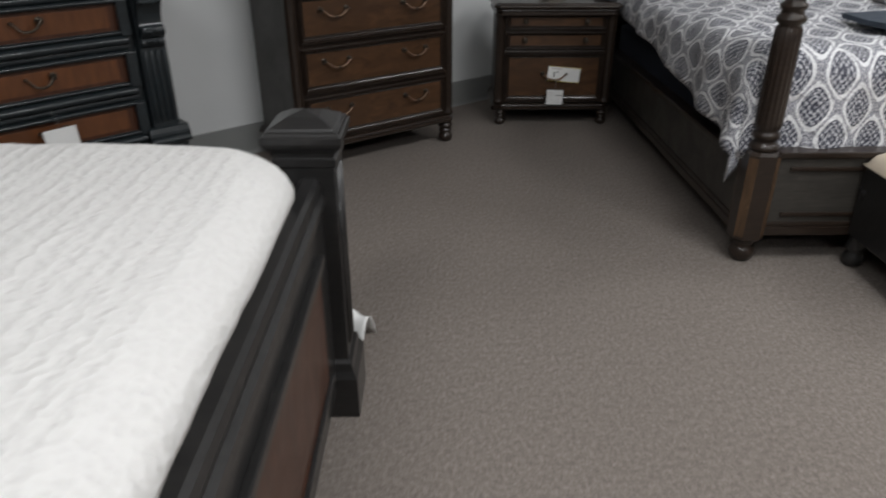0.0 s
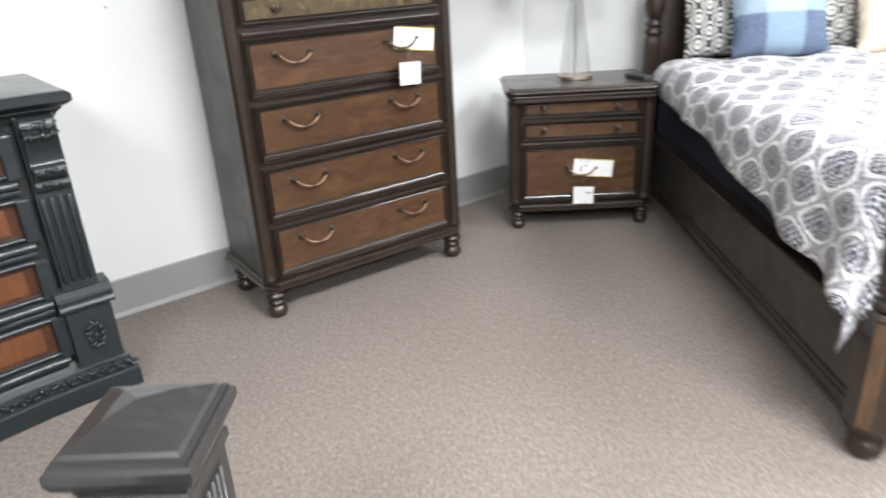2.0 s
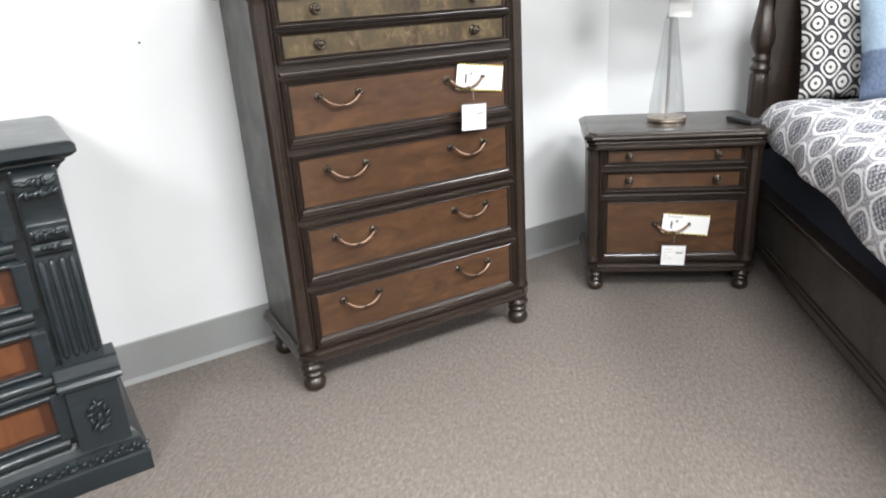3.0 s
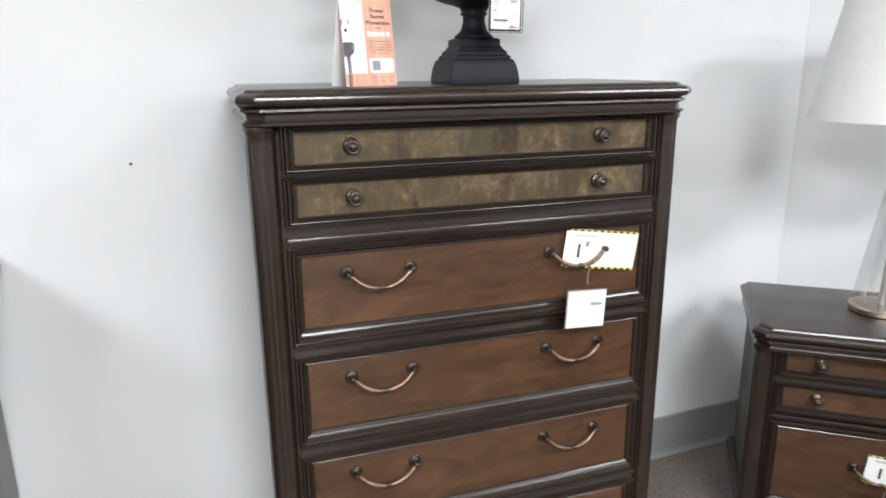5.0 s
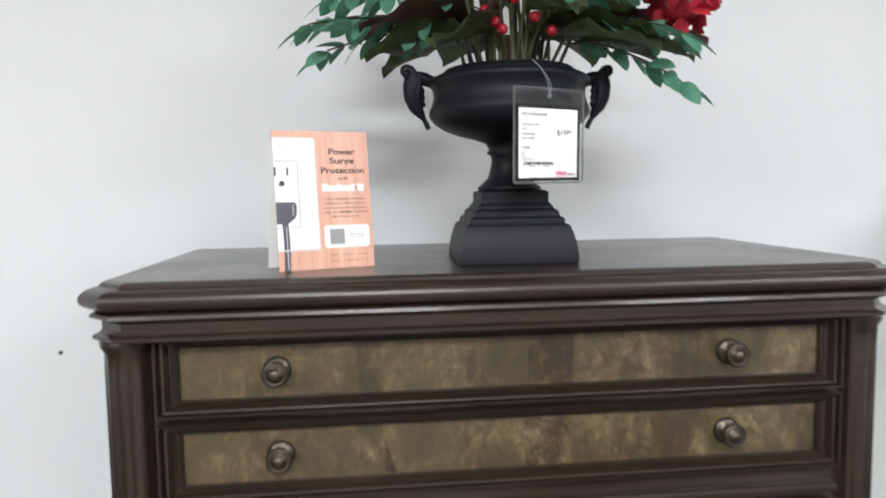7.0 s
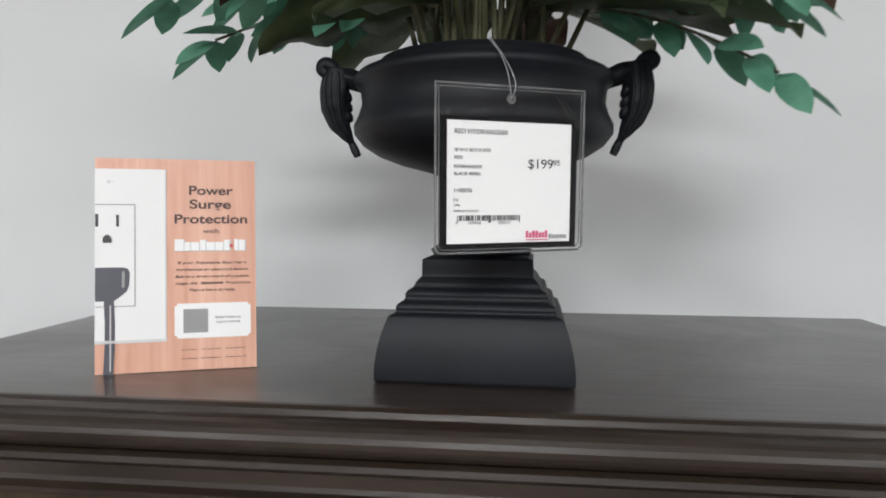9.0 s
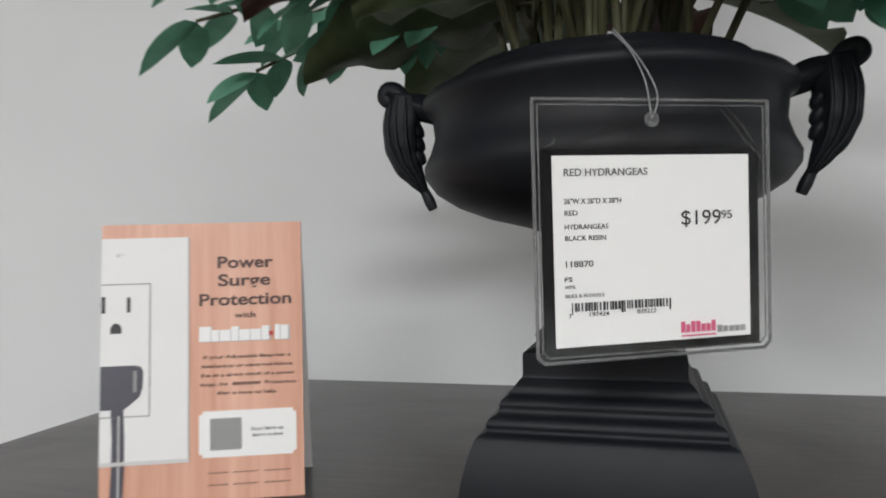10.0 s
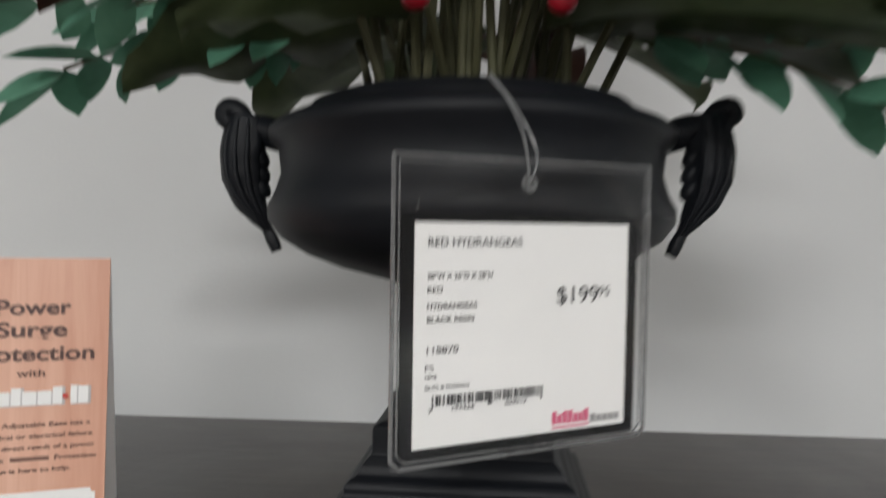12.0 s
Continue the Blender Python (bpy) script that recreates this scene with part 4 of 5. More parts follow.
def mat_fn(i, j):
    """Rounded mattress top: a superellipse plan with soft edges, running down the sides."""
    a, c = 2 * i - 1, 2 * j - 1
    k = max(abs(a), abs(c))
    if k < 1e-6:
        return Vector(((mw0 + mw1) / 2, (mv0 + mv1) / 2, 0.768))
    ang = math.atan2(c, a)
    ca, sa = math.cos(ang), math.sin(ang)
    hw, hv = (mw1 - mw0) / 2, (mv1 - mv0) / 2
    ex, ey = a / k, c / k
    corner = (abs(ex) ** 9 + abs(ey) ** 9) ** (-1 / 9)
    ex, ey = ex * corner, ey * corner
    if k < 0.72:
        rr, z = k / 0.72 * 0.90, 0.768
    else:
        q = (k - 0.72) / 0.28
        if q < 0.6:
            an = q / 0.6 * math.pi / 2
            rr, z = 0.90 + 0.10 * math.sin(an), 0.768 - 0.09 * (1 - math.cos(an))
        else:
            rr, z = 1.0 - 0.01 * (q - 0.6), 0.678 - 0.278 * (q - 0.6) / 0.4
    sx, sy = hw * ex * rr, hv * ey * rr
    x, y = (mw0 + mw1) / 2 + sx, (mv0 + mv1) / 2 + sy
    if z < 0.70:
        x = min(x, mw1 - 0.075 * min(1, (0.70 - z) / 0.03))
    lump = 0.006 * noise.noise(Vector((x * 4, y * 4, 0))) + 0.003 * noise.noise(Vector((x * 17, y * 17, 3)))
    return Vector((x, y, z + lump))


grid_mesh(bm, 90, 90, mat_fn)
o = part("mattress", bm, KNIT, smooth=True)
o.matrix_world = BED_M
tagged(o, "thick white knit mattress on the black panel bed", "mattress")
o2 = part("box_spring", abox(mw0, -0.09, mv0 + 0.01, mv1 - 0.01, 0.2, 0.41, 0.02), LINEN)
o2.matrix_world = BED_M
tagged(o2, "white box spring under the knit mattress", "box spring")
bm = bmesh.new()
grid_mesh(bm, 10, 8, lambda i, j: Vector((-0.05 + 0.10 * i, -0.05 + 0.10 * j, 0.004 + 0.105 * math.sin(math.pi * i) ** 0.8 * (0.75 + 0.25 * j) + 0.006 * math.sin(9 * j + 4 * i))))
o = part("plastic_wrap", bm, PAPER, smooth=True)
o.matrix_world = pose(1.60, 1.87, 0, 0, 0, 30)
mod = o.modifiers.new("thick", "SOLIDIFY")
mod.thickness = 0.003
tagged(o, "crumpled white paper wrapping on carpet beside the bed post", "paper")

# ---- black dresser ----
DR_M = pose(0.845, 3.10, 0)
dr = thing("dresser", "ornate black dresser with bowed cherry drawer fronts and carved pilasters", "dresser", DR_M)
DW, DD, DT = 0.83, 0.58, 0.995


def bow(x, k=0.07):
    """How far the front swells at x, in serpentine form."""
    a = abs(x) / (DW - 0.16)
    return -k * (0.5 + 0.5 * math.cos(math.pi * min(1, a))) if a < 1 else 0.0


def swell(g0, x_in=0.0, back=DD):
    def outline(g):
        n = 28
        xs = [-DW - g + x_in + (2 * DW + 2 * g - 2 * x_in) * i / n for i in range(n + 1)]
        return [(x, -g + g0 + bow(x)) for x in xs] + [(DW + g - x_in, back), (-DW - g + x_in, back)]
    return outline


part("carcass", stack(bmesh.new(), swell(0.06, 0.05), [(0, 0.10), (0, DT - 0.05)]), HAZED_BLACKWOOD, dr)
part("plinth", stack(bmesh.new(), swell(0.05, 0.03), [(0.030, 0.0), (0.030, 0.062), (0.027, 0.070), (0.021, 0.074), (0.020, 0.082), (0.018, 0.094), (0.013, 0.112), (0.005, 0.130), (-0.008, 0.145)]), HAZED_BLACKWOOD, dr)
part("top_board", stack(bmesh.new(), swell(0.03, 0.04), [(-0.01, DT - 0.075), (0.0, DT - 0.06), (0.012, DT - 0.05), (0.012, DT - 0.045), (0.028, DT - 0.038), (0.04, DT - 0.028), (0.04, DT - 0.01), (0.03, DT - 0.002), (0.02, DT)]), HAZED_BLACKWOOD, dr)
def ribbon(bm, x0, x1, prof):
    """Solid with a front profile of (depth, height) rows, drawn out from x0 to x1 and closed at the back."""
    rows = prof + [(0.09, prof[-1][1]), (0.09, prof[0][1])]
    a = [bm.verts.new((x0, y, z)) for y, z in rows]
    c = [bm.verts.new((x1, y, z)) for y, z in rows]
    for i in range(len(rows)):
        k = (i + 1) % len(rows)
        bm.faces.new((a[i], a[k], c[k], c[i]))
    bm.faces.new(a)
    bm.faces.new(c[::-1])
    return bm


carve = random.Random(21)


def carved(x, y, z, w, h, name="carved_leaf"):
    """Small curled leaf of a carving."""
    bm = bmesh.new()
    turn = carve.uniform(-50, 50)
    pts = [(w * (q - 0.5), -0.006 * math.sin(math.pi * q), h * (q - 0.5) * math.sin(2.2 * q + 0.4)) for q in [n / 6 for n in range(7)]]
    tube(bm, pts, [0.0014 + 0.0042 * math.sin(math.pi * min(1, 0.12 + n / 6.6)) for n in range(7)], 7)
    o = part(name, bm, HAZED_BLACKWOOD, dr, smooth=True)
    o.matrix_local = pose(x, y, z, 0, turn, 0)
    return o


for s in (-1, 1):
    x = s * (DW - 0.105)
    part("pilaster_base", ribbon(bmesh.new(), x - 0.066, x + 0.066, [(0.0, 0.14), (0.0, 0.335)]), HAZED_BLACKWOOD, dr)
    part("pilaster_step", ribbon(bmesh.new(), x - 0.080, x + 0.080, [(0.0, 0.333), (-0.014, 0.340), (-0.016, 0.350), (-0.010, 0.358), (-0.004, 0.362), (-0.006, 0.372), (0.002, 0.380), (0.008, 0.398), (0.018, 0.402)]), HAZED_BLACKWOOD, dr)
    part("pilaster", abox(x - 0.052, x + 0.052, 0.025, 0.09, 0.395, 0.935, 0.003), HAZED_BLACKWOOD, dr)
    for k in range(4):
        bm = bmesh.new()
        lathe(bm, [(0.003, 0.418), (0.0095, 0.430), (0.0095, 0.690), (0.003, 0.702)], 10, x - 0.036 + 0.024 * k, 0.025)
        part("reed", bm, HAZED_BLACKWOOD, dr, smooth=True)
    hump = [(0.020, 0.712), (0.008, 0.722), (0.004, 0.735), (0.010, 0.748), (-0.004, 0.756), (-0.014, 0.770), (-0.012, 0.788), (0.002, 0.798), (0.004, 0.815), (-0.002, 0.838), (-0.012, 0.858), (-0.022, 0.880), (-0.026, 0.905), (-0.020, 0.925), (-0.006, 0.935)]
    part("corbel", ribbon(bmesh.new(), x - 0.044, x + 0.044, [(q.x, q.z) for q in spline([(y, 0, z) for y, z in hump], 56)]), HAZED_BLACKWOOD, dr, "carved scroll corbel")
    for k in range(16):
        carved(x - 0.038 + 0.0108 * (k % 8), -0.024 - 0.003 * (k // 8), 0.884 + 0.026 * (k // 8) + carve.uniform(-0.004, 0.004), 0.020, 0.030)
    for k in range(9):
        carved(x - 0.038 + 0.0095 * k, -0.014, 0.779 + carve.uniform(-0.005, 0.005), 0.016, 0.026)
    for k in range(4):
        carved(x - 0.018 + 0.012 * k, 0.004, 0.736 + carve.uniform(-0.004, 0.004), 0.014, 0.02)
    for k in range(11):
        a = 2 * math.pi * k / 11
        carved(x + 0.020 * math.cos(a), -0.003, 0.240 + 0.040 * math.sin(a), 0.020, 0.032)
    carved(x, -0.006, 0.240, 0.018, 0.02, "carved_bud")
bm = bmesh.new()
for k in range(150):
    x = -DW + 2 * DW * (k + 0.5) / 150
    bmesh.ops.create_icosphere(bm, subdivisions=1, radius=0.007 + 0.003 * random.random(), matrix=pose(x, 0.012 + bow(x), 0.097 + 0.010 * math.sin(k * 1.9)))
part("carved_band", bm, HAZED_BLACKWOOD, dr, "carved leaf band", smooth=True)


def bowed_drawer(x0, x1, z0, z1):
    """Bowed front: an inlaid panel between a heavy rounded ledge and a double bead."""
    d = thing("drawer", "", "", Matrix.Identity(4))
    d.parent = dr
    n = 24

    def strip(ra, rb, prof, name, material, smooth=True, label=""):
        bm = bmesh.new()
        xs = [ra + (rb - ra) * i / n for i in range(n + 1)]
        f = [[bm.verts.new((x, y + bow(x), z)) for x in xs] for y, z in prof]
        for a, c in zip(f, f[1:]):
            for i in range(n):
                bm.faces.new((a[i], a[i + 1], c[i + 1], c[i]))
        return part(name, bm, material, d, label, smooth=smooth)

    def roll(zc, r, y, out):
        return [(y + 0.02, zc - r)] + [(y - out * math.cos(radians(a)), zc + r * math.sin(radians(a))) for a in range(-90, 91, 15)] + [(y + 0.02, zc + r)]

    strip(x0, x1, [(0.060, z0), (0.052, z0), (0.052, z1), (0.060, z1)], "panel", CHERRY, False)
    strip(x0 + 0.050, x1 - 0.050, [(0.056, z0 + 0.032), (0.0500, z0 + 0.033), (0.0500, z1 - 0.026), (0.056, z1 - 0.025)], "inlay", INLAY, False, "lighter banded inlay")
    strip(x0, x1, roll(z1 - 0.004, 0.010, 0.048, 0.016), "bead", HAZED_BLACKWOOD)
    strip(x0, x1, roll(z1 + 0.019, 0.012, 0.050, 0.010), "bead", HAZED_BLACKWOOD)
    strip(x0, x1, roll(z0 + 0.012, 0.008, 0.046, 0.012), "bead", HAZED_BLACKWOOD)
    strip(x0, x1, roll(z0 - 0.014, 0.017, 0.046, 0.026), "ledge", HAZED_BLACKWOOD)
    for x in (x0, x1):
        part("stile", abox(x - 0.020, x + 0.020, 0.026 + bow(x), 0.08 + bow(x), z0, z1, 0.005), HAZED_BLACKWOOD, d)
    x = x0 + 0.29
    bail(d, x, 0.05 + bow(x), (z0 + z1) / 2 + 0.02, 0.09, IRON)
    return d


for z0, z1 in ((0.182, 0.318), (0.380, 0.512), (0.572, 0.704), (0.762, 0.892)):
    bowed_drawer(-0.64, -0.02, z0, z1)
    bowed_drawer(0.02, 0.64, z0, z1)

pk = thing("price_pocket", "clear plastic pocket with white price card hanging on the dresser", "price tag", DR_M @ pose(0.315, -0.07, 0.50, 0, -3, 0))
part("sleeve", abox(-0.06, 0.06, -0.002, 0.002, -0.12, 0.012), SLEEVE, pk)
part("card", abox(-0.055, 0.055, -0.001, 0.001, -0.115, -0.008), PAPER, pk)
bm = bmesh.new()
tube(bm, [(0, 0, 0.008), (0.004, 0.02, 0.03), (0, 0.05, 0.045)], 0.001, 6)
part("string", bm, GREY, pk)


# ---- urn with flowers on the chest ----
TOP = 1.3705
URN_M = pose(2.704, 3.306, TOP, 0, 0, -4.1)
UK = 0.918
urn = thing("urn", "matt black resin urn with scrolled handles on a square stepped base", "urn", URN_M)
ped = [(0.0752, 0.0), (0.0758, 0.003), (0.0755, 0.012), (0.0735, 0.026), (0.0705, 0.038), (0.0675, 0.0462), (0.0655, 0.0495), (0.0622, 0.0508), (0.0612, 0.0525), (0.0616, 0.0550), (0.0600, 0.0580), (0.0566, 0.0598), (0.0552, 0.0622), (0.0553, 0.0650), (0.0535, 0.0678), (0.0500, 0.0698), (0.0482, 0.0735), (0.0456, 0.0768), (0.0440, 0.0790), (0.0438, 0.0895), (0.0428, 0.0920), (0.036, 0.0945)]
part("pedestal", stack(bmesh.new(), square(0.0), [(p.x, p.z) for p in spline([(r_, 0, z_) for r_, z_ in ped], 110)]), RESIN, urn)
bm = bmesh.new()
prof = [(0.044, 0.102), (0.047, 0.106), (0.042, 0.110), (0.031, 0.121), (0.026, 0.140), (0.026, 0.152), (0.033, 0.157), (0.029, 0.162), (0.034, 0.171), (0.050, 0.177), (0.074, 0.183), (0.095, 0.191), (0.109, 0.200), (0.1165, 0.210), (0.117, 0.217), (0.113, 0.225), (0.1095, 0.236), (0.111, 0.250), (0.116, 0.254), (0.117, 0.259), (0.113, 0.263), (0.104, 0.267), (0.095, 0.272), (0.093, 0.275), (0.085, 0.276), (0.080, 0.24)]
lathe(bm, [(r_ * UK, z_ * UK) for r_, z_ in prof], 64)
part("bowl", bm, RESIN, urn, smooth=True)


def leafed(bm, pts, rad, seg=18, ribs=5, flat=0.8):
    """Leaf-ribbed bar in the local xz plane; rad goes with the points, flat squeezes it front to back."""
    rings = []
    for i, p in enumerate(pts):
        t = (pts[min(i + 1, len(pts) - 1)] - pts[max(i - 1, 0)]).normalized()
        w = Vector((t.z, 0, -t.x))
        ring = []
        for k in range(seg):
            a = 2 * math.pi * k / seg
            r_ = rad[i] * (1 + 0.13 * math.cos(ribs * a) * min(1, rad[i] / 0.007))
            ring.append(bm.verts.new(p + w * math.cos(a) * r_ + Vector((0, flat * math.sin(a) * r_, 0))))
        rings.append(ring)
    for a, c in zip(rings, rings[1:]):
        for k in range(seg):
            bm.faces.new((a[k], a[(k + 1) % seg], c[(k + 1) % seg], c[k]))
    bm.faces.new(rings[0][::-1])
    bm.faces.new(rings[-1])
    return bm


for s in (-1, 1):
    line = spline([(s * 0.126, 0, 0.252), (s * 0.127, 0, 0.240), (s * 0.1275, 0, 0.228), (s * 0.1265, 0, 0.217), (s * 0.1235, 0, 0.206), (s * 0.1185, 0, 0.197), (s * 0.1135, 0, 0.189), (s * 0.1100, 0, 0.182), (s * 0.1075, 0, 0.1765)], 44)
    key = [0.0085, 0.0118, 0.0122, 0.0116, 0.0090, 0.0060, 0.0030, 0.0036, 0.0030]
    rad = []
    for k in range(45):
        q = k / 44 * 8
        i_ = min(int(q), 7)
        rad.append(key[i_] + (key[i_ + 1] - key[i_]) * (q - i_) + (0.0002 * math.sin(k * 0.9) if k < 30 else 0))
    hd = part("handle", leafed(bmesh.new(), line, rad), RESIN, urn, "scrolled leaf handle", smooth=True)
    arm = spline([(s * 0.098, 0, 0.2365), (s * 0.107, 0, 0.2400), (s * 0.117, 0, 0.2440), (s * 0.126, 0, 0.2450)], 14)
    part("arm", leafed(bmesh.new(), arm, [0.0078 - 0.0002 * abs(k - 7) for k in range(15)], 14, 4), RESIN, hd, smooth=True)
    curl = spline([(s * 0.126, 0, 0.2480), (s * 0.131, 0, 0.2550), (s * 0.1375, 0, 0.2565), (s * 0.1395, 0, 0.2515), (s * 0.1350, 0, 0.2475)], 20)
    part("scroll", leafed(bmesh.new(), curl, [0.0052 - 0.00004 * k for k in range(21)], 12, 3), RESIN, hd, smooth=True)
    for q in range(3):
        bm = bmesh.new()
        bmesh.ops.create_icosphere(bm, subdivisions=2, radius=0.0058, matrix=pose(s * (0.1178 - 0.0004 * q), 0, 0.2290 - 0.0085 * q, 0, s * 35, 0) @ Matrix.Diagonal((0.75, 0.9, 1.3, 1)))
        part("leaf_tip", bm, RESIN, hd, smooth=True)
    for off in (-0.45, 0.1, 0.6):
        rib = [Vector((line[k].x + s * off * rad[k], -0.80 * rad[k] * math.sqrt(1 - off * off) - 0.0006, line[k].z)) for k in range(2, 36, 2)]
        part("leaf_rib", tube(bmesh.new(), rib, [0.0004 + 0.0013 * math.sin(math.pi * (n + 0.5) / len(rib)) for n in range(len(rib))], 6), RESIN, hd, smooth=True)


def leaf_mat(name, lo, hi, rough=0.5):
    m, nt, b = mat(name)
    oi = nt.nodes.new("ShaderNodeObjectInfo")
    geo = nt.nodes.new("ShaderNodeNewGeometry")
    n = noise_tex(nt, coords(nt), 26.0, 4, 0.6)
    c = ramp(nt, n, [(0.3, lo), (0.7, hi)])
    c = mixc(nt, ramp(nt, geo.outputs["Random Per Island"], [(0.0, (0, 0, 0)), (1.0, (0.5, 0.5, 0.5))]), c, tuple(v * 0.6 for v in lo))
    nt.links.new(c, b.inputs["Base Color"])
    b.inputs["Roughness"].default_value = rough
    bump(nt, b, noise_tex(nt, coords(nt), 90.0, 3), 0.2, 0.002)
    thin = nt.nodes.new("ShaderNodeBsdfTranslucent")
    nt.links.new(c, thin.inputs[0])
    mx = nt.nodes.new("ShaderNodeMixShader")
    mx.inputs[0].default_value = 0.35
    nt.links.new(b.outputs[0], mx.inputs[1])
    nt.links.new(thin.outputs[0], mx.inputs[2])
    nt.links.new(mx.outputs[0], nt.nodes["Material Output"].inputs[0])
    return m


LEAF = leaf_mat("leaf_green", (0.075, 0.24, 0.155), (0.20, 0.48, 0.33))
BIGLEAF = leaf_mat("leaf_olive", (0.040, 0.060, 0.026), (0.115, 0.145, 0.068), 0.5)
WINE = leaf_mat("leaf_wine", (0.045, 0.016, 0.014), (0.10, 0.05, 0.032), 0.6)
BERRY = plain("berry_red", (0.30, 0.008, 0.018), 0.28, var=0.2, scale=90, bumpy=0)
BLOOM = plain("petal_red", (0.34, 0.010, 0.022), 0.7, var=0.35, scale=60)
STEM = plain("stem_green", (0.055, 0.055, 0.024), 0.7, var=0.3)


def leaf(bm, base, tip, width, cup=0.15, wavy=0.0, n=8, roll=0.0):
    """Pointed oval blade from base to tip with a fold at its midrib."""
    base, tip = Vector(base), Vector(tip)
    ax = tip - base
    ln = ax.length
    ax.normalize()
    side = ax.cross(Vector((0, 0, 1)))
    if side.length < 0.05:
        side = Vector((1, 0, 0))
    side.normalize()
    side = Matrix.Rotation(roll, 3, ax) @ side
    up = side.cross(ax)
    rows = []
    for i in range(n + 1):
        a = i / n
        w = width * (math.sin(math.pi * a ** 0.85) ** 0.62 if 0 < a < 1 else 0.02)
        p = base + ax * ln * a + up * (-0.18 * ln * (a - 0.4) ** 2)
        wv = wavy * math.sin(a * 17)
        rows.append([bm.verts.new(p + side * w * k + up * (cup * w * abs(k) + wv * k)) for k in (-1, -0.5, 0, 0.5, 1)])
    for a, c in zip(rows, rows[1:]):
        for k in range(4):
            bm.faces.new((a[k], a[k + 1], c[k + 1], c[k]))


bq = thing("flower_arrangement", "artificial red hydrangeas with berries and mixed green foliage in the urn", "flowers", URN_M @ pose(0, 0, 0.257) @ Matrix.Diagonal((0.96, 0.96, 0.96, 1)))
rnd = random.Random(5)
for k in range(44):
    bm = bmesh.new()
    a = rnd.uniform(0, 6.28)
    r0, r1 = rnd.uniform(0, 0.06), rnd.uniform(0.04, 0.2)
    tube(bm, [(r0 * math.cos(a), r0 * math.sin(a), -0.04), (0.6 * r1 * math.cos(a), 0.6 * r1 * math.sin(a), 0.1), (r1 * math.cos(a), r1 * math.sin(a), rnd.uniform(0.18, 0.3))], 0.0025, 6)
    part("stem", bm, STEM, bq)
BIG = [(184, 0.15, 0.024, 0), (2, 0.17, 0.026, 0), (338, 0.16, 0.034, 0), (202, 0.17, 0.045, 1), (172, 0.16, 0.05, 1), (228, 0.12, 0.02, 0), (250, 0.10, 0.05, 1), (295, 0.10, 0.05, 0), (325, 0.16, 0.02, 0), (345, 0.20, 0.02, 0), (354, 0.23, 0.045, 1), (10, 0.2, 0.05, 0), (40, 0.17, 0.04, 0), (75, 0.16, 0.04, 1), (110, 0.16, 0.05, 0), (140, 0.18, 0.03, 0), (275, 0.10, 0.10, 0), (318, 0.18, 0.10, 0), (210, 0.18, 0.10, 1), (155, 0.2, 0.12, 0), (25, 0.2, 0.13, 0), (240, 0.15, 0.14, 0), (300, 0.15, 0.15, 0), (190, 0.2, 0.15, 0), (350, 0.2, 0.15, 0)]
for deg, ln, dz, kind in BIG:
    a = radians(deg)
    bm = bmesh.new()
    leaf(bm, (0.05 * math.cos(a), 0.05 * math.sin(a), 0.02 + dz), ((0.05 + ln) * math.cos(a), (0.05 + ln) * math.sin(a), -0.012 + dz * 1.25), 0.043, 0.35, 0.006, 14, rnd.uniform(-1.0, 1.0) * (0.35 if dz < 0.04 else 1.0))
    part("large_leaf", bm, WINE if kind else BIGLEAF, bq, smooth=True)


def sprig(deg, reach, z0, z1, sag, count, size):
    """Stem with paired oval leaflets that arches outward."""
    a = radians(deg)
    out = Vector((math.cos(a), math.sin(a), 0))
    side = Vector((-math.sin(a), math.cos(a), 0))
    pts = []
    for i in range(9):
        q = i / 8
        pts.append(out * (0.03 + reach * q) + Vector((0, 0, z0 + (z1 - z0) * q - sag * q * q)))
    s = part("sprig", tube(bmesh.new(), pts, 0.0013, 5), STEM, bq)
    for i in range(count):
        q = 0.35 + 0.65 * i / (count - 1)
        p = out * (0.03 + reach * q) + Vector((0, 0, z0 + (z1 - z0) * q - sag * q * q))
        for sd in (-1, 1):
            bm = bmesh.new()
            tipv = p + (out * rnd.uniform(0.3, 0.8) + side * sd * rnd.uniform(0.6, 1.0) + Vector((0, 0, rnd.uniform(-1.0, -0.1)))).normalized() * size * rnd.uniform(0.8, 1.15)
            leaf(bm, p, tipv, size * 0.235, 0.1, 0, 6, rnd.uniform(-0.8, 0.8))
            part("leaflet", bm, LEAF, s, smooth=True)
    bm = bmesh.new()
    leaf(bm, pts[-1], pts[-1] + out * size + Vector((0, 0, -0.7 * size)), size * 0.22, 0.1, 0, 6)
    part("leaflet", bm, LEAF, s, smooth=True)


